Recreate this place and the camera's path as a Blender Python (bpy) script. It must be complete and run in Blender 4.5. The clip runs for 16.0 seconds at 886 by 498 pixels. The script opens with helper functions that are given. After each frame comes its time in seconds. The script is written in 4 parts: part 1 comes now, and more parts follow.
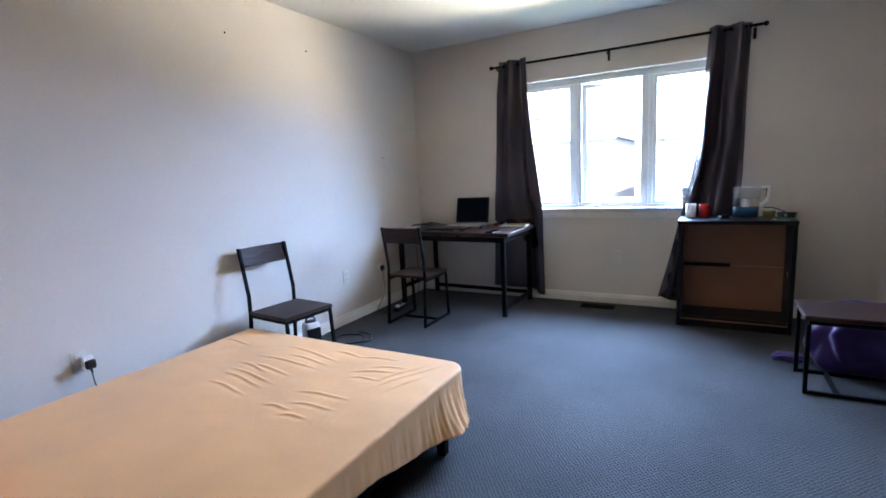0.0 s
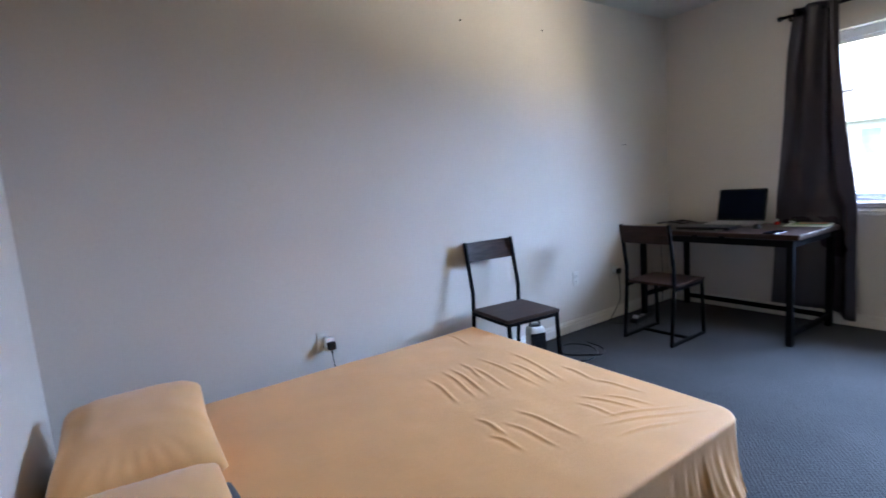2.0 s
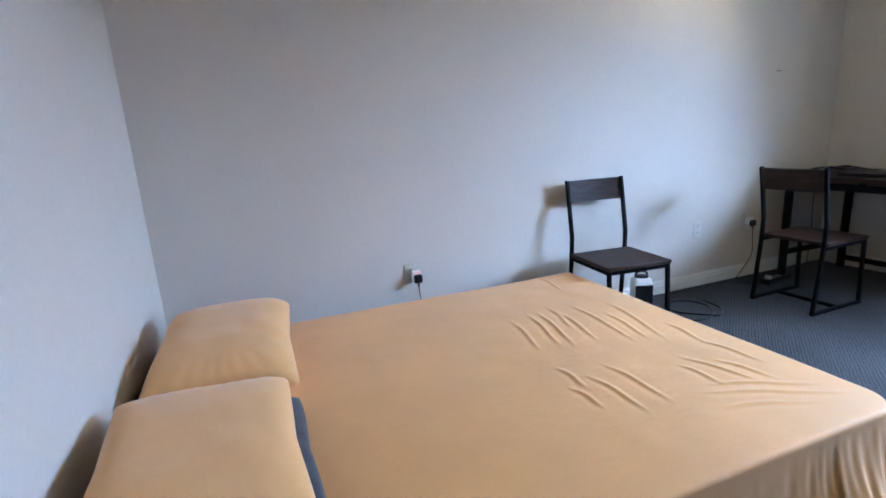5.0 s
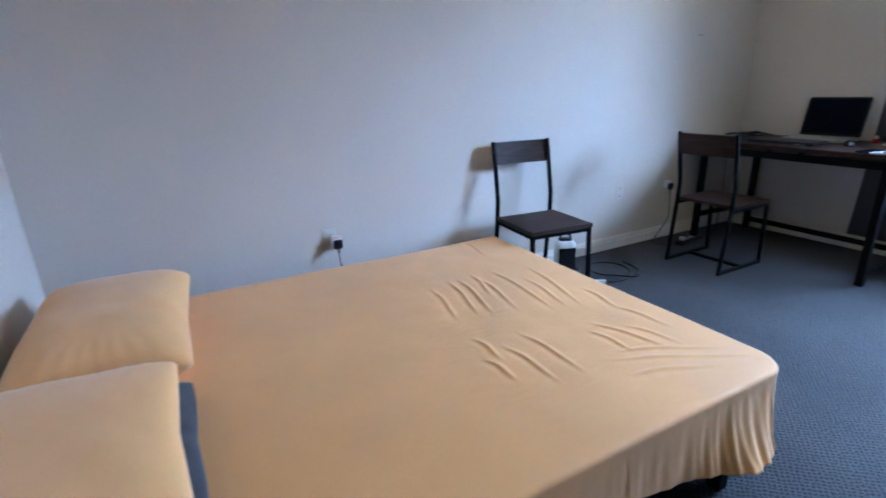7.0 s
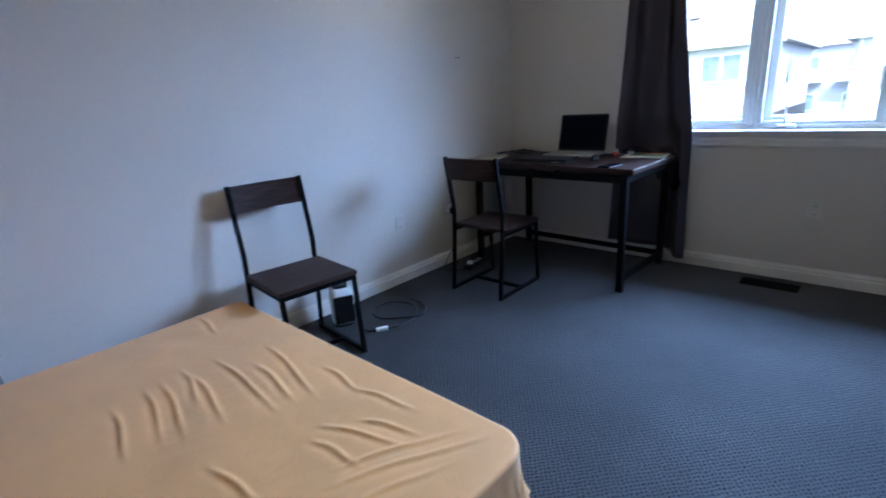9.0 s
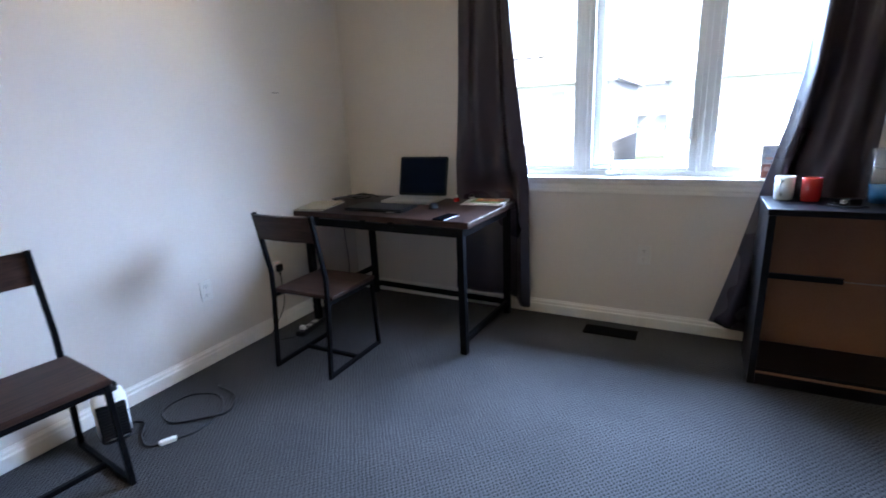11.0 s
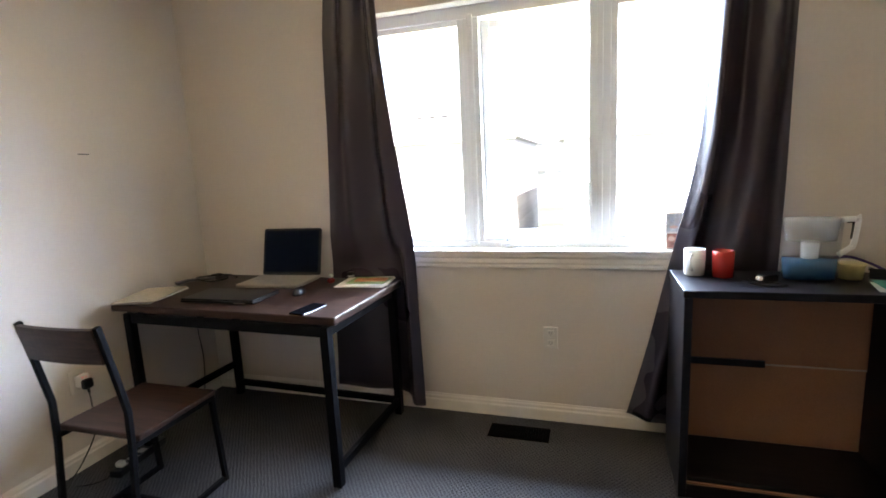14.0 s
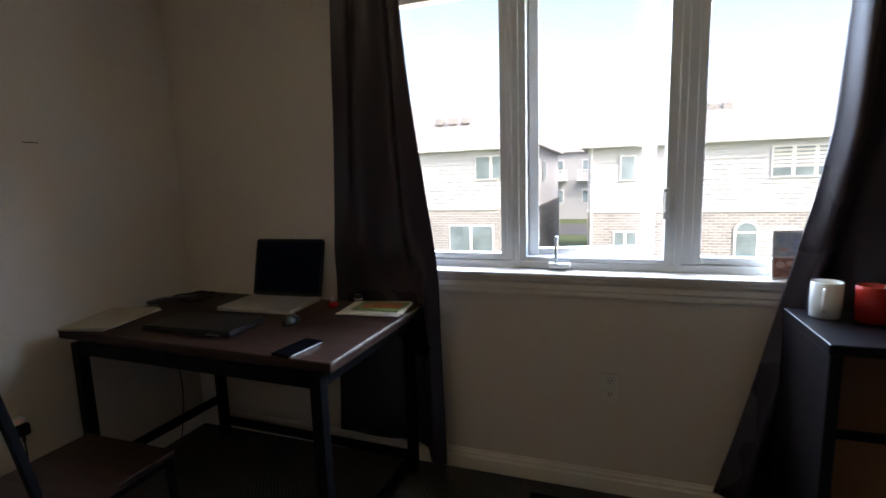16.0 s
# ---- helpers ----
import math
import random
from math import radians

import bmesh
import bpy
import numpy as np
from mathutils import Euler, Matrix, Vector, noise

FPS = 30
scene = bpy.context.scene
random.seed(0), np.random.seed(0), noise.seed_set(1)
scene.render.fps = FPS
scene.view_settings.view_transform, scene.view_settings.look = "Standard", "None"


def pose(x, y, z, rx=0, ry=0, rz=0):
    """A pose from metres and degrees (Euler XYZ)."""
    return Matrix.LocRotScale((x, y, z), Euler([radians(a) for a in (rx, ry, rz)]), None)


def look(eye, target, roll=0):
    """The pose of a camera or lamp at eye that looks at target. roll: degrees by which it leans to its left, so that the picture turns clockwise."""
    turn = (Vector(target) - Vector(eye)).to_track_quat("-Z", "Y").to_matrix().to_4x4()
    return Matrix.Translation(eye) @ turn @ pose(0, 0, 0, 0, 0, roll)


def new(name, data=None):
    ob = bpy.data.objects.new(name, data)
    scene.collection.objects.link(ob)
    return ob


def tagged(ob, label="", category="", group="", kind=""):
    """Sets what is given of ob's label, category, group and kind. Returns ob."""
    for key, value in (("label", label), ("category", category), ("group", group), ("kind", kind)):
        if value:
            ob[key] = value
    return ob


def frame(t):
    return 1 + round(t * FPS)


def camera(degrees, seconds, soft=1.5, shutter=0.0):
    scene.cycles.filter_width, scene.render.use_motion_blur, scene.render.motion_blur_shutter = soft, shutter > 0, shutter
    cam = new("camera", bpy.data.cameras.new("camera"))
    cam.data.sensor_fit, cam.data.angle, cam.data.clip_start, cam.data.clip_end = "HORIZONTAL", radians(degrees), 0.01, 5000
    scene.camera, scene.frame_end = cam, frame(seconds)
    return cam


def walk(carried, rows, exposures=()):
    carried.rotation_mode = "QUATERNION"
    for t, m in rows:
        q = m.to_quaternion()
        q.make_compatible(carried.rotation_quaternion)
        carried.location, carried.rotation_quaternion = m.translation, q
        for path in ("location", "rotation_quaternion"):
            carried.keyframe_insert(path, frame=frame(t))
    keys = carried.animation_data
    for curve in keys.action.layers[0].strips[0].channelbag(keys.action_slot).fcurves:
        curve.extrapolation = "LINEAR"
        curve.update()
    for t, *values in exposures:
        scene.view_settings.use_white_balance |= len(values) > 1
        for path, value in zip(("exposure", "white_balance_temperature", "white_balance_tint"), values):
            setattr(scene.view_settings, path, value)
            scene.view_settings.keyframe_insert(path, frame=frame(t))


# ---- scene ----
cam = camera(85.0, 16.0, soft=1.7, shutter=0.5)
PATH = [
    (0, (2.866, -4.702, 1.314), (1.911, -2.973, 1.003), -2.9),
    (0.5, (2.769, -4.635, 1.32), (1.742, -2.947, 1.009), -3.1),
    (1, (2.67, -4.566, 1.306), (1.406, -3.045, 1.005), -3.8),
    (1.5, (2.624, -4.479, 1.268), (1.135, -3.172, 0.995), -4.4),
    (2, (2.598, -4.417, 1.252), (0.959, -3.3, 0.996), -4.4),
    (2.5, (2.588, -4.358, 1.237), (0.848, -3.404, 0.99), -4.2),
    (3, (2.589, -4.312, 1.231), (0.791, -3.473, 0.98), -3.9),
    (3.5, (2.56, -4.295, 1.227), (0.738, -3.521, 0.944), -3.4),
    (4, (2.519, -4.276, 1.2), (0.689, -3.542, 0.865), -3.2),
    (6.5, (2.506, -4.207, 1.163), (0.76, -3.458, 0.536), -2.6),
    (7, (2.453, -4.14, 1.177), (0.777, -3.249, 0.548), -1.8),
    (7.5, (2.432, -4.039, 1.194), (0.871, -2.96, 0.562), -2.3),
    (8, (2.402, -3.851, 1.204), (0.935, -2.644, 0.579), -4.4),
    (8.5, (2.383, -3.664, 1.217), (0.991, -2.367, 0.6), -4.7),
    (9, (2.383, -3.529, 1.207), (1.087, -2.124, 0.618), -3.6),
    (9.5, (2.341, -3.392, 1.243), (1.191, -1.865, 0.653), -2.2),
    (10, (2.356, -3.249, 1.266), (1.284, -1.662, 0.689), -2.1),
    (12.5, (2.375, -2.717, 1.318), (1.702, -0.877, 0.913), -3.1),
    (13, (2.373, -2.64, 1.304), (1.715, -0.784, 0.958), -3.0),
    (13.5, (2.381, -2.536, 1.32), (1.745, -0.669, 0.986), -3.0),
    (14, (2.342, -2.427, 1.338), (1.749, -0.545, 1.011), -2.8),
    (14.5, (2.27, -2.328, 1.326), (1.706, -0.432, 1.031), -2.4),
    (15, (2.223, -2.206, 1.318), (1.631, -0.319, 1.023), -2.6),
    (15.5, (2.179, -2.077, 1.313), (1.567, -0.195, 1.021), -2.3),
    (16, (2.131, -1.95, 1.301), (1.473, -0.083, 1.014), -1.8),
]
# stops, kelvin and tint of the picture along the walk
EXPOSURES = [(0.0, 3.5, 5450, 18), (1.5, 3.1, 5500, 17), (3.0, 3.18, 5550, 19), (4.0, 3.36, 5500, 16), (6.5, 3.38, 5200, 13), (7.5, 2.95, 5050, 14), (8.5, 2.7, 4980, 15), (10.0, 2.95, 4980, 16), (12.5, 3.8, 6950, 19), (14.5, 3.74, 6950, 19), (15.0, 3.46, 6950, 18), (16.0, 1.75, 6950, 19)]
# daylight: sky above the yards, and the sunlit lawn below them (watts, colour)
SKY_WATTS, SKY_COLOR = 1400, (0.51, 0.72, 1.0)
GROUND_WATTS, GROUND_COLOR = 1500, (1.0, 0.88, 0.60)
walk(cam, [(t, look(eye, target, roll)) for t, eye, target, roll in PATH], EXPOSURES)

# ---- world, sun, window light ----
world = bpy.data.worlds.new("world")
scene.world = world
world.use_nodes = True
wn = world.node_tree.nodes
sky = wn.new("ShaderNodeTexSky")
sky.sky_type = "NISHITA"
sky.sun_disc = False
SUN_ELEVATION, SUN_TURN = radians(44), radians(133)
sky.dust_density = 3.0
sky.sun_elevation, sky.sun_rotation = SUN_ELEVATION, SUN_TURN
wn["Background"].inputs["Strength"].default_value = 0.15
world.node_tree.links.new(sky.outputs["Color"], wn["Background"].inputs["Color"])

sun = bpy.data.lights.new("sun", "SUN")
sun.energy, sun.angle, sun.color = 1.0, radians(0.5), (1.0, 0.97, 0.93)
sun_ob = new("sun", sun)
sun_ob.matrix_world = look((30, -20, 40), (0, 8, 0))


def window_light(name, eye, target, watts, color, width, height):
    """An area lamp before the window's opening, for the daylight that comes in there."""
    lamp = bpy.data.lights.new(name, "AREA")
    lamp.shape, lamp.size, lamp.size_y = "RECTANGLE", width, height
    lamp.energy, lamp.color = watts, color
    ob = new(name, lamp)
    ob.matrix_world = look(eye, target)
    return ob


window_light("sky_light", (3.0, 3.0, 3.6), (3.0, 0.0, 2.0), SKY_WATTS, SKY_COLOR, 12.0, 3.6)
window_light("ground_light", (3.0, 6.5, -1.95), (3.0, 0.0, 1.6), GROUND_WATTS, GROUND_COLOR, 20.0, 2.0)


# ---- materials ----
def material(name, color, rough=0.6, metal=0.0, spread=0.12, scale=30.0, bump=0.0, bump_scale=200.0, stain=0.06, stain_scale=2.0, coat=0.0, sheen=0.0, spec=0.5):
    """A surface with fine grain, broad stains and a fine relief."""
    m = bpy.data.materials.new(name)
    m.use_nodes = True
    n, l = m.node_tree.nodes, m.node_tree.links
    b = n["Principled BSDF"]
    geo = n.new("ShaderNodeTexCoord")
    fine = n.new("ShaderNodeTexNoise")
    fine.inputs["Scale"].default_value, fine.inputs["Detail"].default_value = scale, 5
    broad = n.new("ShaderNodeTexNoise")
    broad.inputs["Scale"].default_value, broad.inputs["Detail"].default_value = stain_scale, 3
    for tex in (fine, broad):
        l.new(geo.outputs["Object"], tex.inputs["Vector"])
    value = None
    for tex, amount in ((fine, spread), (broad, stain)):
        r = n.new("ShaderNodeMapRange")
        r.inputs["From Min"].default_value, r.inputs["From Max"].default_value = 0.3, 0.7
        r.inputs["To Min"].default_value, r.inputs["To Max"].default_value = 1 - amount, 1 + amount
        l.new(tex.outputs["Fac"], r.inputs["Value"])
        if value is None:
            value = r.outputs["Result"]
        else:
            mul = n.new("ShaderNodeMath")
            mul.operation = "MULTIPLY"
            l.new(value, mul.inputs[0])
            l.new(r.outputs["Result"], mul.inputs[1])
            value = mul.outputs[0]
    mix = n.new("ShaderNodeVectorMath")
    mix.operation = "SCALE"
    mix.inputs[0].default_value = color
    l.new(value, mix.inputs["Scale"])
    l.new(mix.outputs["Vector"], b.inputs["Base Color"])
    rr = n.new("ShaderNodeMapRange")
    rr.inputs["To Min"].default_value, rr.inputs["To Max"].default_value = max(0.02, rough - 0.1), min(1.0, rough + 0.1)
    l.new(broad.outputs["Fac"], rr.inputs["Value"])
    l.new(rr.outputs["Result"], b.inputs["Roughness"])
    b.inputs["Metallic"].default_value = metal
    b.inputs["Specular IOR Level"].default_value = spec
    b.inputs["Coat Weight"].default_value = coat
    b.inputs["Sheen Weight"].default_value = sheen
    if bump:
        nb = n.new("ShaderNodeTexNoise")
        nb.inputs["Scale"].default_value, nb.inputs["Detail"].default_value = bump_scale, 3
        l.new(geo.outputs["Object"], nb.inputs["Vector"])
        bp = n.new("ShaderNodeBump")
        bp.inputs["Strength"].default_value, bp.inputs["Distance"].default_value = bump, 0.002
        l.new(nb.outputs["Fac"], bp.inputs["Height"])
        l.new(bp.outputs["Normal"], b.inputs["Normal"])
    return m


def wood_material(name, dark, light, rough=0.42, spec=0.3):
    """Laminate with a grain that runs along x."""
    m = bpy.data.materials.new(name)
    m.use_nodes = True
    n, l = m.node_tree.nodes, m.node_tree.links
    b = n["Principled BSDF"]
    tc = n.new("ShaderNodeTexCoord")
    mp = n.new("ShaderNodeMapping")
    mp.inputs["Scale"].default_value = (2.0, 26.0, 26.0)
    l.new(tc.outputs["Object"], mp.inputs["Vector"])
    g = n.new("ShaderNodeTexNoise")
    g.inputs["Scale"].default_value, g.inputs["Detail"].default_value, g.inputs["Distortion"].default_value = 2.2, 7, 0.6
    l.new(mp.outputs["Vector"], g.inputs["Vector"])
    ramp = n.new("ShaderNodeValToRGB")
    ramp.color_ramp.elements[0].position, ramp.color_ramp.elements[0].color = 0.32, (*dark, 1)
    ramp.color_ramp.elements[1].position, ramp.color_ramp.elements[1].color = 0.72, (*light, 1)
    l.new(g.outputs["Fac"], ramp.inputs["Fac"])
    l.new(ramp.outputs["Color"], b.inputs["Base Color"])
    b.inputs["Roughness"].default_value = rough
    bp = n.new("ShaderNodeBump")
    bp.inputs["Strength"].default_value, bp.inputs["Distance"].default_value = 0.15, 0.001
    l.new(g.outputs["Fac"], bp.inputs["Height"])
    l.new(bp.outputs["Normal"], b.inputs["Normal"])
    n["Principled BSDF"].inputs["Specular IOR Level"].default_value = spec
    return m


def carpet_material():
    """Looped grey carpet: staggered rows of pits between the loops, with paler trodden patches."""
    m = bpy.data.materials.new("carpet")
    m.use_nodes = True
    n, l = m.node_tree.nodes, m.node_tree.links
    b = n["Principled BSDF"]
    tc = n.new("ShaderNodeTexCoord")
    mp = n.new("ShaderNodeMapping")
    mp.inputs["Rotation"].default_value = (0, 0, radians(2))
    l.new(tc.outputs["Object"], mp.inputs["Vector"])
    wob = n.new("ShaderNodeTexNoise")
    wob.inputs["Scale"].default_value, wob.inputs["Detail"].default_value = 30, 2
    l.new(mp.outputs["Vector"], wob.inputs["Vector"])
    add = n.new("ShaderNodeVectorMath")
    add.operation = "MULTIPLY_ADD"
    l.new(wob.outputs["Color"], add.inputs[0])
    add.inputs[1].default_value = (0.019, 0.017, 0)
    l.new(mp.outputs["Vector"], add.inputs[2])
    axes = n.new("ShaderNodeSeparateXYZ")
    l.new(add.outputs["Vector"], axes.inputs[0])
    waves = []
    for axis, pitch in (("X", 0.0098), ("Y", 0.0118)):
        k = n.new("ShaderNodeMath")
        k.operation = "MULTIPLY"
        k.inputs[1].default_value = math.pi / pitch
        l.new(axes.outputs[axis], k.inputs[0])
        w = n.new("ShaderNodeMath")
        w.operation = "SINE"
        l.new(k.outputs[0], w.inputs[0])
        waves.append(w.outputs[0])
    weave = n.new("ShaderNodeMath")
    weave.operation = "MULTIPLY"
    l.new(waves[0], weave.inputs[0])
    l.new(waves[1], weave.inputs[1])
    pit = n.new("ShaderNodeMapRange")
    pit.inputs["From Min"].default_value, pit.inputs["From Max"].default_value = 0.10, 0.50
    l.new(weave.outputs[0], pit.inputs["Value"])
    fuzz = n.new("ShaderNodeTexNoise")
    fuzz.inputs["Scale"].default_value, fuzz.inputs["Detail"].default_value = 170, 4
    l.new(tc.outputs["Object"], fuzz.inputs["Vector"])
    broad = n.new("ShaderNodeTexNoise")
    broad.inputs["Scale"].default_value, broad.inputs["Detail"].default_value = 1.6, 5
    l.new(tc.outputs["Object"], broad.inputs["Vector"])
    # loop colour, darkened in the pits: the shade between loops is painted in
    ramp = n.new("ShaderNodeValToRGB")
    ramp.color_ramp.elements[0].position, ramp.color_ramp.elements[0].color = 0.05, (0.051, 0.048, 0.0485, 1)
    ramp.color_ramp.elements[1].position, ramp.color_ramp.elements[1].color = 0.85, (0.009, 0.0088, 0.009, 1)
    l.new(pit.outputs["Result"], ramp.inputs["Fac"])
    value = None
    for tex, lo, hi in ((fuzz, 0.55, 1.45), (broad, 0.72, 1.30)):
        r = n.new("ShaderNodeMapRange")
        r.inputs["From Min"].default_value, r.inputs["From Max"].default_value = 0.3, 0.7
        r.inputs["To Min"].default_value, r.inputs["To Max"].default_value = lo, hi
        l.new(tex.outputs["Fac"], r.inputs["Value"])
        if value is None:
            value = r.outputs["Result"]
        else:
            mul = n.new("ShaderNodeMath")
            mul.operation = "MULTIPLY"
            l.new(value, mul.inputs[0])
            l.new(r.outputs["Result"], mul.inputs[1])
            value = mul.outputs[0]
    s = n.new("ShaderNodeVectorMath")
    s.operation = "SCALE"
    l.new(ramp.outputs["Color"], s.inputs[0])
    l.new(value, s.inputs["Scale"])
    l.new(s.outputs["Vector"], b.inputs["Base Color"])
    b.inputs["Roughness"].default_value = 0.8
    b.inputs["Sheen Weight"].default_value = 0.04
    b.inputs["Specular IOR Level"].default_value = 0.22
    b.inputs["Sheen Roughness"].default_value = 0.45
    bp = n.new("ShaderNodeBump")
    bp.invert = True
    bp.inputs["Strength"].default_value, bp.inputs["Distance"].default_value = 0.7, 0.006
    l.new(pit.outputs["Result"], bp.inputs["Height"])
    bp2 = n.new("ShaderNodeBump")
    bp2.inputs["Strength"].default_value, bp2.inputs["Distance"].default_value = 0.5, 0.003
    l.new(fuzz.outputs["Fac"], bp2.inputs["Height"])
    l.new(bp.outputs["Normal"], bp2.inputs["Normal"])
    l.new(bp2.outputs["Normal"], b.inputs["Normal"])
    return m


def brick_material(name, c1, c2, mortar):
    m = bpy.data.materials.new(name)
    m.use_nodes = True
    n, l = m.node_tree.nodes, m.node_tree.links
    b = n["Principled BSDF"]
    tc = n.new("ShaderNodeTexCoord")
    mp = n.new("ShaderNodeMapping")
    mp.inputs["Rotation"].default_value = (radians(90), 0, 0)
    l.new(tc.outputs["Object"], mp.inputs["Vector"])
    br = n.new("ShaderNodeTexBrick")
    br.inputs["Scale"].default_value = 1.0
    br.inputs["Brick Width"].default_value, br.inputs["Row Height"].default_value = 0.30, 0.10
    br.inputs["Mortar Size"].default_value = 0.012
    br.inputs["Color1"].default_value, br.inputs["Color2"].default_value, br.inputs["Mortar"].default_value = (*c1, 1), (*c2, 1), (*mortar, 1)
    l.new(mp.outputs["Vector"], br.inputs["Vector"])
    l.new(br.outputs["Color"], b.inputs["Base Color"])
    b.inputs["Roughness"].default_value = 0.9
    bp = n.new("ShaderNodeBump")
    bp.inputs["Strength"].default_value, bp.inputs["Distance"].default_value = 0.6, 0.01
    bp.invert = True
    l.new(br.outputs["Fac"], bp.inputs["Height"])
    l.new(bp.outputs["Normal"], b.inputs["Normal"])
    return m


def glass_material(name, tint=(1, 1, 1), rough=0.0, shine=0.03, haze=0.0):
    """Thin clear glazing: mostly clear, with a little mirror-like gloss and, for plastic, haze."""
    m = bpy.data.materials.new(name)
    m.use_nodes = True
    n, l = m.node_tree.nodes, m.node_tree.links
    n.remove(n["Principled BSDF"])
    clear, gloss, mix = n.new("ShaderNodeBsdfTransparent"), n.new("ShaderNodeBsdfGlossy"), n.new("ShaderNodeMixShader")
    clear.inputs["Color"].default_value = (*tint, 1)
    gloss.inputs["Roughness"].default_value = rough
    mix.inputs["Fac"].default_value = shine
    l.new(clear.outputs[0], mix.inputs[1])
    l.new(gloss.outputs[0], mix.inputs[2])
    if haze:
        milk, mix2 = n.new("ShaderNodeBsdfDiffuse"), n.new("ShaderNodeMixShader")
        milk.inputs["Color"].default_value = (0.8, 0.82, 0.85, 1)
        mix2.inputs["Fac"].default_value = haze
        l.new(mix.outputs[0], mix2.inputs[1])
        l.new(milk.outputs[0], mix2.inputs[2])
        mix = mix2
    l.new(mix.outputs[0], n["Material Output"].inputs["Surface"])
    return m


def lamp_material(name, color, strength):
    m = bpy.data.materials.new(name)
    m.use_nodes = True
    b = m.node_tree.nodes["Principled BSDF"]
    b.inputs["Base Color"].default_value = (*color, 1)
    b.inputs["Emission Color"].default_value = (*color, 1)
    b.inputs["Emission Strength"].default_value = strength
    return m


PAINT = material("wall_paint", (0.60, 0.535, 0.47), 0.62, spread=0.015, scale=60, bump=0.12, bump_scale=160, stain=0.03, stain_scale=1.3)
CEILING = material("ceiling_paint", (0.56, 0.55, 0.51), 0.85, spread=0.03, scale=90, bump=0.5, bump_scale=110, stain=0.03)
TRIM = material("trim_paint", (0.72, 0.67, 0.60), 0.38, spread=0.02, bump=0.05, bump_scale=60, stain=0.04, stain_scale=5)
VINYL = material("window_vinyl", (0.69, 0.70, 0.70), 0.35, spread=0.015, stain=0.03, stain_scale=4)
CARPET = carpet_material()
BLACK = material("black_metal", (0.0035, 0.0035, 0.004), 0.55, spread=0.2, scale=80, bump=0.08, bump_scale=300, stain=0.2, stain_scale=9, spec=0.05)
BROWN = wood_material("brown_laminate", (0.017, 0.008, 0.0055), (0.048, 0.024, 0.017), 0.45, 0.16)
# pale colour for the desk edge's highlight, same laminate otherwise
EDGE_HIGHLIGHT = material("edge_highlight", (0.16, 0.135, 0.12), 0.22, spread=0.3, scale=60, stain=0.3, stain_scale=14, spec=0.7)
ESPRESSO = wood_material("espresso_laminate", (0.005, 0.0045, 0.006), (0.011, 0.009, 0.010), 0.34, 0.16)
CARDBOARD = material("hardboard", (0.31, 0.15, 0.078), 0.75, spread=0.06, scale=160, stain=0.1, stain_scale=3, bump=0.1)
SHEET = material("sheet_cloth", (0.81, 0.40, 0.118), 0.66, spread=0.05, scale=500, bump=0.25, bump_scale=700, stain=0.06, stain_scale=3.5, sheen=0.2)
PILLOW = material("pillow_cloth", (0.82, 0.425, 0.145), 0.8, spread=0.05, scale=500, bump=0.25, bump_scale=700, stain=0.06, stain_scale=5, sheen=0.3)
SLATE = material("slate_cloth", (0.036, 0.035, 0.043), 0.9, spread=0.15, scale=300, bump=0.2, bump_scale=600, sheen=0.2)
CURTAIN = material("curtain_satin", (0.027, 0.019, 0.028), 0.30, spread=0.08, scale=400, bump=0.15, bump_scale=600, stain=0.06, stain_scale=2, sheen=0.0, spec=0.55)
PURPLE = material("purple_fabric", (0.036, 0.008, 0.11), 0.6, spread=0.1, scale=200, bump=0.2, bump_scale=500, sheen=0.2)
PLASTIC_BLACK = material("black_plastic", (0.006, 0.006, 0.007), 0.4, spread=0.1, bump=0.05, bump_scale=500, stain=0.1, spec=0.3)
SCREEN = material("dark_screen", (0.005, 0.008, 0.018), 0.5, spread=0.02, stain=0.05, spec=0.0)
SILVER = material("silver_plastic", (0.40, 0.37, 0.34), 0.35, metal=0.0, spread=0.03, stain=0.05)
WHITE = material("white_plastic", (0.78, 0.78, 0.76), 0.35, spread=0.02, stain=0.04)
PAPER = material("paper", (0.72, 0.70, 0.64), 0.8, spread=0.05, scale=12, stain=0.1, stain_scale=9)
NEWSPRINT = material("buff_paper", (0.38, 0.32, 0.23), 0.8, spread=0.12, scale=60, stain=0.1)
GREEN_PRINT = material("green_print", (0.22, 0.32, 0.13), 0.5, spread=0.3, scale=40)
ORANGE_PRINT = material("orange_print", (0.55, 0.19, 0.08), 0.5, spread=0.3, scale=40)
TEAL_PRINT = material("teal_print", (0.05, 0.30, 0.25), 0.5, spread=0.3, scale=40)
BLUE_PRINT = material("blue_print", (0.40, 0.47, 0.55), 0.4, spread=0.5, scale=30)
RED_PRINT = material("red_print", (0.40, 0.20, 0.16), 0.4, spread=0.5, scale=30)
CERAMIC_WHITE = material("white_glaze", (0.76, 0.75, 0.70), 0.12, spread=0.01, stain=0.02, coat=0.5)
CERAMIC_RED = material("red_glaze", (0.40, 0.018, 0.014), 0.12, spread=0.03, stain=0.05, coat=0.5)
CLEAR = glass_material("clear_plastic", (0.95, 0.965, 0.98), 0.05, 0.06, 0.015)
PANE = glass_material("window_glass", (0.97, 0.985, 0.98))
FROSTED = glass_material("frosted_plastic", (0.95, 0.96, 0.97), 0.2, 0.05, 0.27)
WATER = material("blue_water", (0.03, 0.13, 0.27), 0.08, spread=0.05, stain=0.05)
STEEL = material("brushed_steel", (0.55, 0.55, 0.55), 0.3, metal=1.0, spread=0.05)
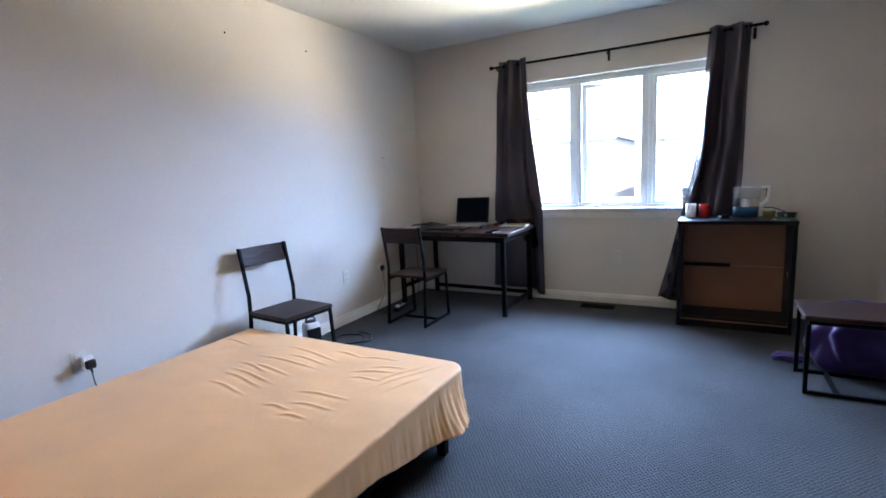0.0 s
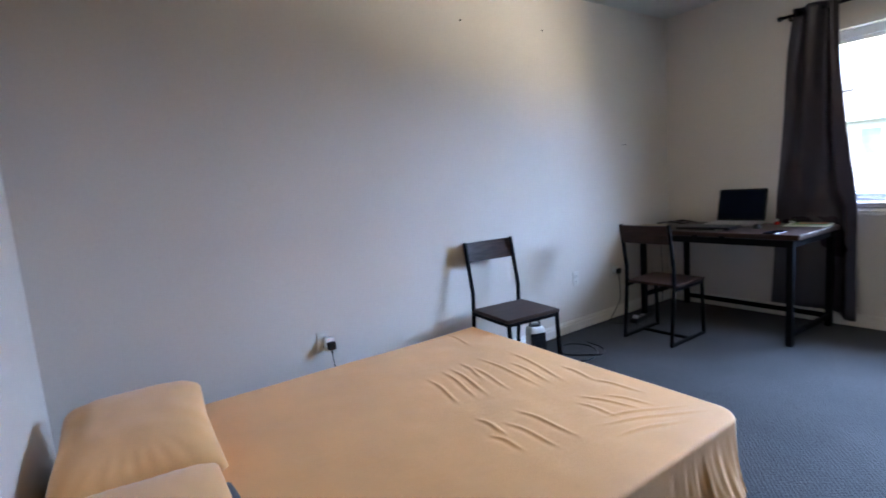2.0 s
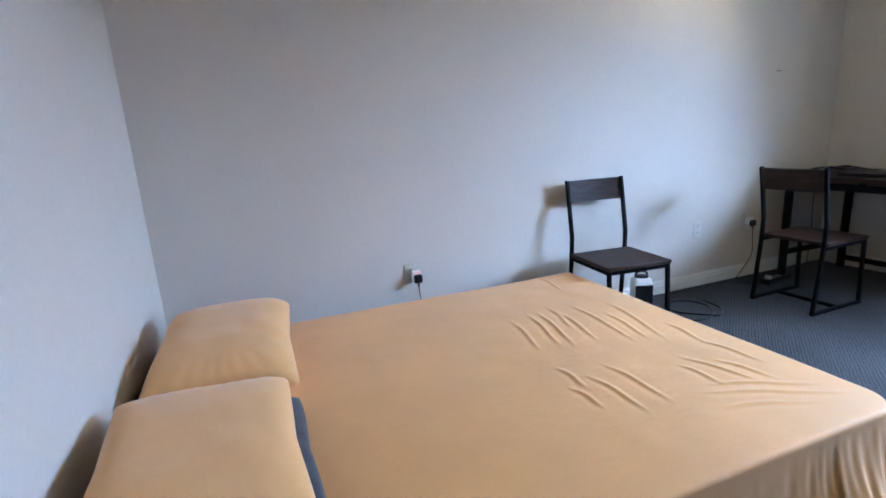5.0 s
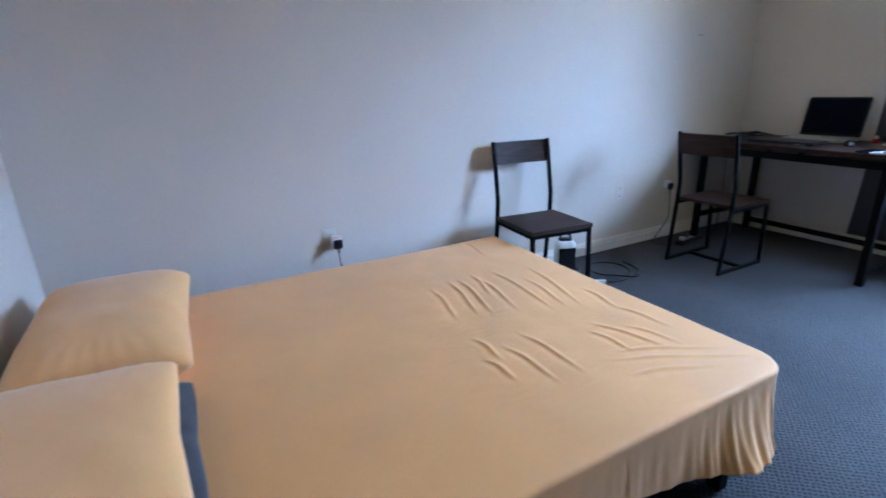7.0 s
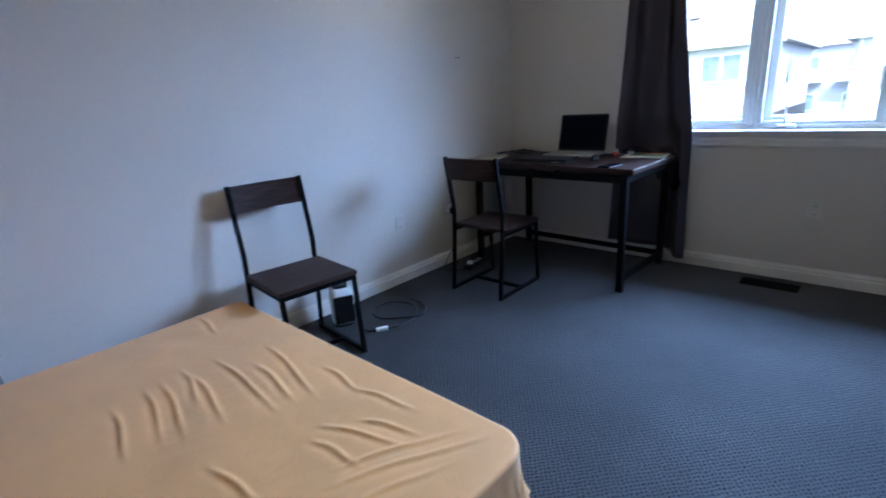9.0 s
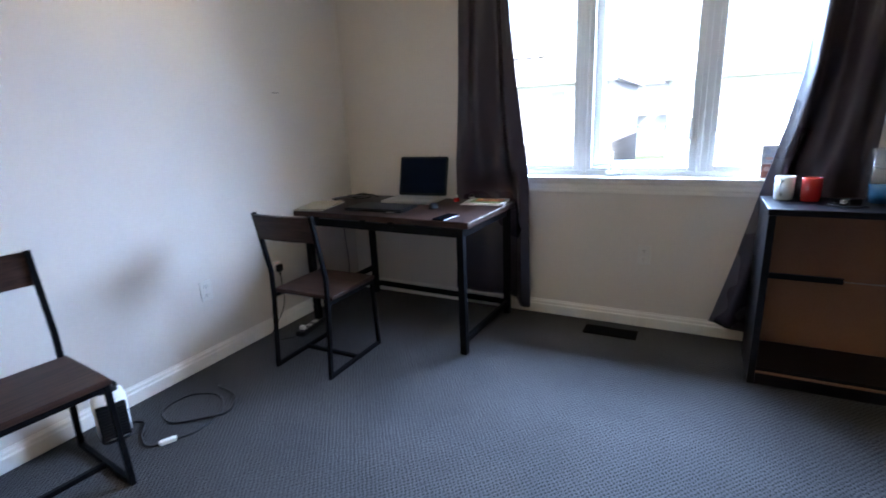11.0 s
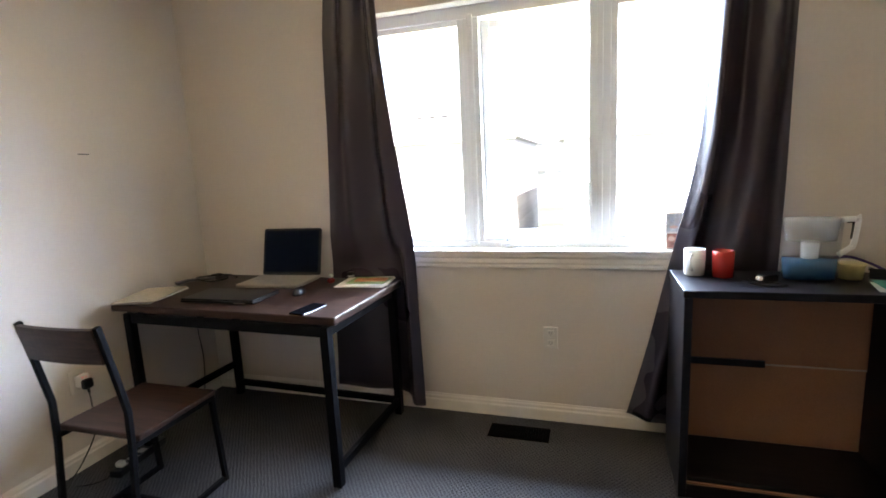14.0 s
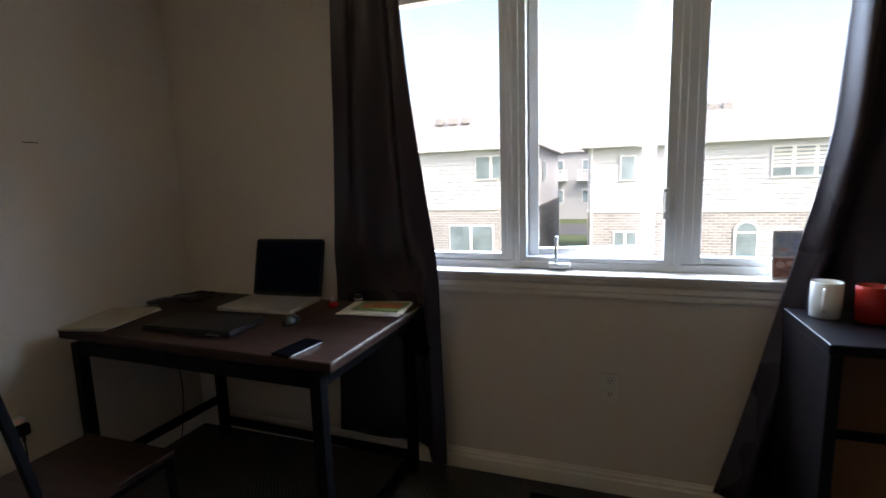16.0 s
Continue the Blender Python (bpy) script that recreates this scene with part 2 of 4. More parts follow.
GUNMETAL = material("gunmetal", (0.10, 0.09, 0.10), 0.45, metal=1.0, spread=0.08)
PHONE_GLASS = material("phone_glass", (0.003, 0.003, 0.004), 0.6, spread=0.02, stain=0.05, spec=0.0)
YELLOWISH = material("pale_yellow_plastic", (0.50, 0.44, 0.22), 0.5)
VENT_BROWN = material("brown_vent_metal", (0.003, 0.0025, 0.0025), 0.7, spread=0.1, spec=0.02)
IVORY = material("ivory_plastic", (0.60, 0.56, 0.50), 0.4, spread=0.02, stain=0.03)
RED_LED = lamp_material("red_indicator", (1.0, 0.08, 0.03), 0.12)
SIDING = material("pale_siding", (0.60, 0.61, 0.63), 0.7, spread=0.03, scale=4, stain=0.04, stain_scale=0.6)
GREY_SIDING = material("grey_siding", (0.38, 0.39, 0.40), 0.7, spread=0.05, scale=4)
BRICK = brick_material("pale_brick", (0.37, 0.35, 0.335), (0.25, 0.235, 0.225), (0.60, 0.60, 0.59))
DARK_BRICK = brick_material("grey_brick", (0.25, 0.245, 0.24), (0.18, 0.175, 0.17), (0.36, 0.36, 0.35))
SHINGLE = material("shingle", (0.36, 0.35, 0.34), 0.9, spread=0.25, scale=9, bump=0.6, bump_scale=12, stain=0.1, stain_scale=0.8)
GRASS = material("grass", (0.10, 0.13, 0.05), 0.95, spread=0.4, scale=12, bump=0.8, bump_scale=40, stain=0.25, stain_scale=0.4)
ASPHALT = material("asphalt", (0.11, 0.11, 0.11), 0.9, spread=0.2, scale=40)
HOUSE_GLASS = material("house_window_glass", (0.20, 0.26, 0.28), 0.08, spread=0.1, scale=1, stain=0.2)
BLIND = material("blind_fabric", (0.60, 0.60, 0.57), 0.8)


# ---- mesh helpers ----
def part(name, bm, mat, parent=None, label="", smooth=False, m=None):
    """One mesh object, at top level or under a thing."""
    bmesh.ops.recalc_face_normals(bm, faces=bm.faces)
    me = bpy.data.meshes.new(name)
    bm.to_mesh(me)
    bm.free()
    if smooth:
        me.shade_smooth()
    if mat:
        me.materials.append(mat)
    ob = new(name, me)
    if parent:
        ob.parent = parent
    if m is not None:
        ob.matrix_local = m
    return tagged(ob, label)


def thing(name, m, label, category, group="", kind=""):
    """An empty at a thing's base, for its parts."""
    ob = new(name)
    ob.empty_display_size = 0.1
    ob.matrix_world = m
    return tagged(ob, label, category, group, kind)


def box(bm, x0, x1, y0, y1, z0, z1, bevel=0.0, segments=2):
    r = bmesh.ops.create_cube(bm, size=1, matrix=Matrix.Translation(((x0 + x1) / 2, (y0 + y1) / 2, (z0 + z1) / 2)) @ Matrix.Diagonal((x1 - x0, y1 - y0, z1 - z0, 1)))
    if bevel:
        bmesh.ops.bevel(bm, geom=list({e for v in r["verts"] for e in v.link_edges}), offset=bevel, segments=segments, affect="EDGES", profile=0.5)
    return bm


def boxed(*a, **k):
    return box(bmesh.new(), *a, **k)


def sweep(bm, points, section, up=(0, 0, 1), cap=True):
    """Carry a flat section (side, up) along a line of points."""
    pts, up, rings = [Vector(p) for p in points], Vector(up), []
    for i, p in enumerate(pts):
        a = (p - pts[i - 1]).normalized() if i else None
        b = (pts[i + 1] - p).normalized() if i < len(pts) - 1 else None
        t = ((a or b) + (b or a)).normalized()
        side = t.cross(up)
        if side.length < 1e-4:
            side = t.cross(Vector((1, 0, 0)))
        side.normalize()
        top = side.cross(t).normalized()
        k = 1 / max(0.5, t.dot(b or a))
        rings.append([bm.verts.new(p + side * s * k + top * u) for s, u in section])
    n = len(section)
    for r, q in zip(rings, rings[1:]):
        for i in range(n):
            bm.faces.new((r[i], r[(i + 1) % n], q[(i + 1) % n], q[i]))
    if cap:
        bm.faces.new(rings[0])
        bm.faces.new(rings[-1])
    return bm


def square(w, h=None, c=0.002):
    """A tube's section with small rounded corners."""
    a, b = w / 2, (h or w) / 2
    return [(-a + c, -b), (a - c, -b), (a, -b + c), (a, b - c), (a - c, b), (-a + c, b), (-a, b - c), (-a, -b + c)]


def circle(r, n=10):
    return [(r * math.cos(i * math.tau / n), r * math.sin(i * math.tau / n)) for i in range(n)]


def tube(points, w, h=None, up=(0, 0, 1)):
    return sweep(bmesh.new(), points, square(w, h), up)


def curve_points(points, n=12):
    """A smooth line through points (Catmull-Rom)."""
    p = [Vector(q) for q in points]
    p = [2 * p[0] - p[1], *p, 2 * p[-1] - p[-2]]
    out = []
    for a, b, c, d in zip(p, p[1:], p[2:], p[3:]):
        for i in range(n):
            t = i / n
            out.append(0.5 * (2 * b + (c - a) * t + (2 * a - 5 * b + 4 * c - d) * t * t + (3 * b - a - 3 * c + d) * t**3))
    return out + [p[-2]]


def cable(points, r=0.003):
    return sweep(bmesh.new(), curve_points(points), circle(r, 7))


def spun(profile, n=28):
    """A turned body: (radius, height) rows about z."""
    bm = bmesh.new()
    rings = [[bm.verts.new((r * math.cos(i * math.tau / n), r * math.sin(i * math.tau / n), z)) for i in range(n)] for r, z in profile]
    for a, b in zip(rings, rings[1:]):
        for i in range(n):
            bm.faces.new((a[i], a[(i + 1) % n], b[(i + 1) % n], b[i]))
    for ring in (rings[0], rings[-1]):
        bm.faces.new(ring)
    return bm


def grid(nu, nv, place):
    """A sheet of quads: place(u, v) for u and v from 0 to 1."""
    bm = bmesh.new()
    rows = [[bm.verts.new(place(i / nu, j / nv)) for i in range(nu + 1)] for j in range(nv + 1)]
    for a, b in zip(rows, rows[1:]):
        for i in range(nu):
            bm.faces.new((a[i], a[i + 1], b[i + 1], b[i]))
    return bm


def thickened(ob, depth, offset=-1):
    s = ob.modifiers.new("thickness", "SOLIDIFY")
    s.thickness, s.offset = depth, offset
    return ob


def smoothstep(a, b, x):
    t = min(1.0, max(0.0, (x - a) / (b - a)))
    return t * t * (3 - 2 * t)


# ---- the room ----
W, S, H, NOOK = 5.2, -4.74, 2.61, -8.6
GROUND = -2.9


def structure(name, bm, mat, label, category):
    return tagged(part(name, bm, mat), label, category, "", "structure")


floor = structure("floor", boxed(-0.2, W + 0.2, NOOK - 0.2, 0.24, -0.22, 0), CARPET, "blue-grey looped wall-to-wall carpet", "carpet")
structure("ceiling", boxed(-0.2, W + 0.2, NOOK - 0.2, 0.24, H, H + 0.25), CEILING, "plain off-white painted ceiling", "ceiling")
structure("wall_west", boxed(-0.2, 0, NOOK, 0.24, 0, H), PAINT, "cream painted wall with small nail holes", "wall")
structure("wall_east", boxed(W, W + 0.2, NOOK, 0.24, 0, H), PAINT, "plain cream painted wall", "wall")
bm = boxed(0, 2.2, S - 0.12, S, 0, H)
box(bm, 2.08, 2.2, NOOK, S - 0.12, 0, H)
structure("wall_south", bm, PAINT, "cream painted wall behind the bed's head", "wall")
structure("wall_nook", boxed(2.2, W, NOOK - 0.2, NOOK, 0, H), PAINT, "plain cream wall closing the entrance nook", "wall")
WX0, WX1, WZ0, WZ1 = 1.13, 2.99, 0.905, 2.135
bm = boxed(0, WX0, 0, 0.24, 0, H)
box(bm, WX1, W, 0, 0.24, 0, H)
box(bm, WX0, WX1, 0, 0.24, 0, WZ0)
box(bm, WX0, WX1, 0, 0.24, WZ1, H)
structure("wall_north", bm, PAINT, "cream painted wall with a wide triple window", "wall")
structure("house_base", boxed(-0.2, W + 0.2, NOOK - 0.2, 0.24, GROUND, -0.22), PAINT, "plain storey below the room", "house")

BOARD = [(0, 0), (0.015, 0), (0.015, 0.058), (0.010, 0.066), (0.010, 0.078), (0.005, 0.086), (0.004, 0.094), (0, 0.094)]
for name, pts in (("baseboard_west", ((0, S, 0), (0, -0.002, 0))), ("baseboard_north", ((0.016, 0, 0), (W, 0, 0))), ("baseboard_south", ((2.2, S, 0), (0.016, S, 0)))):
    structure(name, sweep(bmesh.new(), pts, BOARD), TRIM, "white moulded baseboard along the carpet", "baseboard")

# window: two fixed lights and a casement that stands ajar
window = thing("window_1", pose(0, 0, 0), "white vinyl triple window, middle casement ajar", "window", "", "structure")
Y0, Y1 = 0.075, 0.155
LIGHTS = ((1.215, 1.680), (1.822, 2.292), (2.452, 2.915))
GZ0, GZ1 = 0.975, 2.045
part("head_rail", boxed(WX0, WX1, Y0, Y1, GZ1 + 0.03, WZ1, 0.004), VINYL, window)
part("bottom_rail", boxed(WX0, WX1, Y0, Y1, WZ0, GZ0 - 0.03, 0.004), VINYL, window)
edges = [WX0, LIGHTS[0][0] - 0.03, LIGHTS[0][1] + 0.03, LIGHTS[1][0] - 0.03, LIGHTS[1][1] + 0.03, LIGHTS[2][0] - 0.03, LIGHTS[2][1] + 0.03, WX1]
for a, b in zip(edges[::2], edges[1::2]):
    part("mullion", boxed(a, b, Y0 + 0.002, Y1 - 0.002, GZ0 - 0.03, GZ1 + 0.03, 0.004), VINYL, window)
for x in (1.750, 2.372):
    part("mullion_cover", boxed(x - 0.014, x + 0.014, Y0 - 0.012, Y0 + 0.0, GZ0 - 0.045, GZ1 + 0.045, 0.004), VINYL, window)


def sash(parent, x0, x1, z0, z1, y0, y1, w):
    """A light's frame with its pane."""
    for name, a in (("sash_stile", (x0, x0 + w, y0, y1, z0, z1)), ("sash_stile", (x1 - w, x1, y0, y1, z0, z1)),
                    ("sash_rail", (x0 + w, x1 - w, y0 + 0.001, y1 - 0.001, z0, z0 + w)), ("sash_rail", (x0 + w, x1 - w, y0 + 0.001, y1 - 0.001, z1 - w, z1))):
        part(name, boxed(*a, 0.004), VINYL, parent)
    p = part("pane", boxed(x0 + w - 0.004, x1 - w + 0.004, (y0 + y1) / 2 - 0.003, (y0 + y1) / 2 + 0.003, z0 + w - 0.004, z1 - w + 0.004), PANE, parent, "clear window glass")
    p.visible_shadow = False
    return p


for a, b in (LIGHTS[0], LIGHTS[2]):
    sash(window, a - 0.03, b + 0.03, GZ0 - 0.03, GZ1 + 0.03, 0.085, 0.135, 0.03)
casement = thing("casement", pose(LIGHTS[1][0] - 0.026, 0.125, 0, 0, 0, 15.5), "", "")
casement.parent = window
CW = LIGHTS[1][1] - LIGHTS[1][0] + 0.054
sash(casement, 0, CW, GZ0 - 0.026, GZ1 + 0.026, 0.0, 0.045, 0.042)
part("stop_bead", boxed(LIGHTS[1][0] - 0.03, LIGHTS[1][1] + 0.03, Y0 + 0.004, Y1, GZ0 - 0.03, GZ0 - 0.012, 0.003), VINYL, window)
crank = part("crank_base", boxed(1.885, 1.975, 0.030, 0.074, 0.925, 0.945, 0.006), WHITE, window, "white crank operator")
part("crank_handle", sweep(bmesh.new(), ((1.917, 0.045, 0.945), (1.917, 0.042, 0.99), (1.919, 0.040, 1.035)), circle(0.0065, 8), (0, 1, 0)), STEEL, crank, "folded metal crank handle")
part("crank_knob", spun([(0.003, 1.033), (0.008, 1.038), (0.009, 1.048), (0.006, 1.056), (0.001, 1.058)], 12), STEEL, crank, m=pose(1.919, 0.040, 0))
lock = part("lock_plate", boxed(2.312, 2.336, Y0 - 0.010, Y0 + 0.002, 1.12, 1.24, 0.003), WHITE, window)
part("lock_lever", boxed(2.318, 2.330, Y0 - 0.024, Y0 - 0.009, 1.15, 1.225, 0.003), WHITE, lock)
structure("window_sill", boxed(WX0 - 0.03, WX1 + 0.03, -0.035, 0.078, 0.893, 0.9155, 0.006), TRIM, "white painted window sill", "window sill")
APRON = [(0.0, 0.0), (0.012, 0.0), (0.014, 0.010), (0.014, 0.022), (0.018, 0.028), (0.018, 0.050), (0.026, 0.062), (0.026, 0.072), (0.0, 0.072)]
structure("sill_apron", sweep(bmesh.new(), ((WX0 - 0.02, 0, 0.8205), (WX1 + 0.02, 0, 0.8205)), APRON), TRIM, "white moulded apron under the sill", "trim")


# ---- curtains and rod ----
def curtain(name, left, right, top, hem, folds, depth, phase, rim, label, y=-0.090, tuck=0.0):
    """A hanging panel: left(z), right(z) edges and hem(u) height; left of x = tuck it is pressed to the wall below the desktop."""
    def place(u, v):
        z = hem(u) + (top - hem(u)) * v
        x = left(z) + (right(z) - left(z)) * u
        wave = math.sin(math.tau * folds * u + phase + 0.5 * math.sin(2.2 * z)) + 0.10 * math.sin(math.tau * folds * 2.3 * u + 1.3 * z)
        keep = 0.55 + 0.45 * smoothstep(0.1, 1.9, z)
        crest = 0.030 * math.exp(-(((u - rim) / 0.07) ** 2))
        yy = y - crest * keep + depth * wave * keep + 0.006 * noise.noise(Vector((u * 5, z * 2.5, phase)))
        flat = (1 - smoothstep(0.80, 1.05, z)) * (1 - smoothstep(tuck - 0.02, tuck + 0.04, x)) if tuck else 0.0
        yy += (-0.036 + 0.007 * wave - yy) * flat
        return (x + 0.003 * math.sin(5 * z + 14 * u), yy, z)
    ob = thing(name, pose(0, 0, 0), label, "curtain", "curtains at the window")
    cloth = part("cloth", grid(96, 60, place), CURTAIN, ob, smooth=True)
    thickened(cloth, 0.003)
    ring = spun([(0.017, -0.003), (0.024, -0.003), (0.024, 0.003), (0.017, 0.003)], 18)
    first = None
    count = 6
    for i in range(count):
        u = (i + 0.5) / count
        mm = pose(left(2.3) + (right(2.3) - left(2.3)) * u, y, 2.304, 0, 78 if i % 2 else 102, 0)
        if first is None:
            first = part("grommet", ring, GUNMETAL, ob, "metal eyelet", True, mm)
        else:
            g = new("grommet", first.data)
            g.parent = ob
            g.matrix_local = mm
            tagged(g, "metal eyelet")
    return ob


def ramp_between(rows):
    def at(z):
        for (z0, a), (z1, b) in zip(rows, rows[1:]):
            if z <= z1:
                return a + (b - a) * (z - z0) / (z1 - z0) if z > z0 else a
        return rows[-1][1]
    return at


curtain("curtain", ramp_between(((0.1, 0.895), (0.8, 0.925), (1.1, 0.955), (2.04, 1.012), (2.3, 1.045))), ramp_between(((0.0, 1.465), (0.87, 1.455), (1.02, 1.44), (1.25, 1.408), (1.5, 1.378), (2.0, 1.338), (2.3, 1.325))), 2.345,
        lambda u: 0.104 - 0.044 * smoothstep(0.72, 0.95, u), 1.8, 0.034, 0.5, 0.80, "dark plum satin curtain hanging behind the desk", tuck=1.37)
curtain("curtain", ramp_between(((0.08, 2.487), (0.5, 2.590), (1.0, 2.702), (1.2, 2.745), (1.43, 2.780), (1.8, 2.803), (2.3, 2.842))), ramp_between(((0.1, 3.09), (1.0, 3.10), (2.3, 3.125))), 2.345,
        lambda u: 0.125 - 0.045 * smoothstep(0.0, 0.4, u), 1.9, 0.034, 2.9, 0.14, "dark plum satin curtain pulled aside by the low bookcase")

rod = thing("curtain_rod", pose(0, 0, 0), "thin black metal curtain rod on brackets", "curtain rod")
part("rod", sweep(bmesh.new(), ((0.985, -0.085, 2.300), (2.05, -0.085, 2.303), (3.19, -0.085, 2.312)), circle(0.0115, 12)), BLACK, rod, smooth=True)
for x, s in ((0.985, -1), (3.19, 1)):
    part("finial", spun([(0.009, 0), (0.012, 0.004), (0.009, 0.010), (0.017, 0.018), (0.020, 0.028), (0.014, 0.040), (0.003, 0.046)], 16), BLACK, rod, smooth=True, m=pose(x, -0.085, 2.300 if s < 0 else 2.312, 0, 90 * s, 0))
for x in (1.02, 2.055, 3.15):
    b = part("bracket", boxed(x - 0.008, x + 0.008, -0.085, -0.004, 2.270, 2.284, 0.002), BLACK, rod)
    part("bracket_plate", boxed(x - 0.011, x + 0.011, -0.005, -0.0005, 2.225, 2.31, 0.002), BLACK, b)
    part("bracket_cradle", sweep(bmesh.new(), [(x, -0.085 + 0.016 * math.sin(a), 2.303 - 0.019 * math.cos(a)) for a in (-1.6, -1.0, -0.5, 0, 0.5, 1.0, 1.6)], square(0.014, 0.005), (1, 0, 0)), BLACK, b)


# ---- the bed ----
BX0, BX1, BY0, BY1, BZ = 0.235, 1.826, -4.66, -2.625, 0.362
RIDGES = ((0.78, -3.29, 1.01, -3.33), (0.76, -3.19, 1.01, -3.24), (0.76, -3.14, 1.03, -3.19), (0.79, -3.05, 1.05, -3.09), (0.77, -2.95, 1.10, -2.97),
          (1.35, -3.40, 1.46, -3.39), (1.33, -3.30, 1.51, -3.29), (1.29, -3.20, 1.50, -3.19), (1.39, -2.98, 1.52, -2.97), (1.52, -2.97, 1.63, -2.76),
          (1.56, -3.01, 1.70, -2.74), (1.36, -2.92, 1.54, -2.86), (1.63, -3.05, 1.70, -2.86), (0.28, -2.83, 0.47, -2.85), (0.83, -2.79, 1.14, -2.85),
          (0.72, -3.06, 0.90, -3.10), (0.90, -2.88, 1.12, -2.91), (1.10, -2.74, 1.25, -2.76), (1.22, -3.36, 1.34, -3.36), (1.42, -2.84, 1.56, -2.80), (1.30, -2.75, 1.46, -2.73))


def ridge(x, y):
    """Creases that the taut sheet throws."""
    h = 0.0
    for ax, ay, bx, by in RIDGES:
        dx, dy = bx - ax, by - ay
        n = math.hypot(dx, dy)
        t = ((x - ax) * dx + (y - ay) * dy) / n / n
        if -0.35 < t < 1.35:
            bow = 0.0025 * math.sin(2 * math.pi * t) + 0.006 * math.sin(math.pi * t)
            d = ((x - ax) * dy - (y - ay) * dx) / n + bow
            k = smoothstep(-0.35, 0.25, t) * (1 - smoothstep(0.6, 1.35, t))
            h += k * (0.0038 * math.exp(-((d / 0.0072) ** 2)) - 0.0013 * math.exp(-(((d - 0.016) / 0.011) ** 2)))
    return h


def bed():
    ob = thing("bed", pose(0, 0, 0), "low double bed with a black metal frame", "bed")
    part("mattress", boxed(BX0 + 0.02, BX1 - 0.02, BY0 + 0.02, BY1 - 0.02, 0.19, BZ - 0.012, 0.05, 4), SLATE, ob, smooth=True)
    for x in (BX0 + 0.05, BX1 - 0.05):
        part("side_rail", boxed(x - 0.018, x + 0.018, BY0 + 0.03, BY1 - 0.03, 0.145, 0.19, 0.003), BLACK, ob)
    for y in (BY0 + 0.05, -3.65, BY1 - 0.05):
        part("cross_rail", boxed(BX0 + 0.068, BX1 - 0.068, y - 0.018, y + 0.018, 0.146, 0.186, 0.003), BLACK, ob)
    for x in (BX0 + 0.07, 1.03, BX1 - 0.025):
        for y in (BY0 + 0.25, -3.65, -2.875):
            part("leg", boxed(x - 0.022, x + 0.022, y - 0.022, y + 0.022, 0.0, 0.146, 0.004), BLACK, ob)

    sheet = thing("bed_sheet", pose(0, 0, 0), "mustard-yellow creased sheet drawn over the bed", "sheet")
    drop, r = 0.246, 0.012

    def place(u, v):
        sx, sy = BX0 - 0.14 + (BX1 + drop - BX0 + 0.14) * u, BY0 + (BY1 + drop - BY0) * v
        ex, ey = BX1 - r, BY1 - r
        cx, cy = ex - 0.085, ey - 0.085
        dx, dy = sx - cx, sy - cy
        wall = max(0.0, BX0 + r - sx)
        x, y, nx, ny, d = sx, sy, 0.0, 1.0, 0.0
        if dx > 0 and dy > 0:
            m, n = max(dx, dy), math.hypot(dx, dy)
            nx, ny, d = dx / n, dy / n, max(0.0, max(dx, dy) - 0.085)
            x, y = cx + nx * min(m, 0.085), cy + ny * min(m, 0.085)
        elif sx > ex:
            x, nx, ny, d = ex, 1.0, 0.0, sx - ex
        elif sy > ey:
            y, d = ey, sy - ey
        d *= 1 - 0.40 * nx * smoothstep(-2.9, -3.5, sy)
        z = BZ + 0.006 * noise.noise(Vector((sx * 1.7, sy * 1.7, 0))) + 0.0016 * noise.noise(Vector((sx * 9, sy * 9, 3))) + 0.0004 * noise.noise(Vector((sx * 55, sy * 16, 5))) - 0.012 * smoothstep(-4.0, -4.66, sy)
        z += ridge(sx, sy) * (1 - smoothstep(0.0, 0.06, d))
        if wall > 0:
            a = min(wall / r, 1.5)
            return (BX0 + r - r * math.sin(a), y, z - r * (1 - math.cos(a)) - max(0, wall - 1.5 * r))
        if d <= 0:
            return (x, y, z)
        a = min(d / r, math.pi / 2)
        out, low = r * math.sin(a), r * (1 - math.cos(a)) + max(0.0, d - r * math.pi / 2)
        hang = max(0.0, low - 0.02) / drop
        along = sx * ny - sy * nx
        fold = 0.42 * math.sin(along * 38 + 1.8 * math.sin(along * 6) + low * 5) + 0.38 * math.sin(along * 83 - low * 9) + 0.22 * math.sin(along * 171 + 2.2 * math.sin(along * 19) + low * 14) + 0.3 * noise.noise(Vector((along * 30, low * 12, 2)))
        near = math.exp(-(((sy + 2.82) / 0.16) ** 2)) if nx > 0.7 else math.exp(-(((sx - 1.76) / 0.2) ** 2))
        out += hang * (0.002 + 0.009 * fold * (0.45 + 0.8 * near) + 0.075 * near * hang)
        low -= 0.010 * hang * math.sin(along * 11)
        return (x + nx * out, y + ny * out, z - low)

    cloth = part("cloth", grid(360, 400, place), SHEET, sheet, smooth=True)
    thickened(cloth, 0.003)


bed()


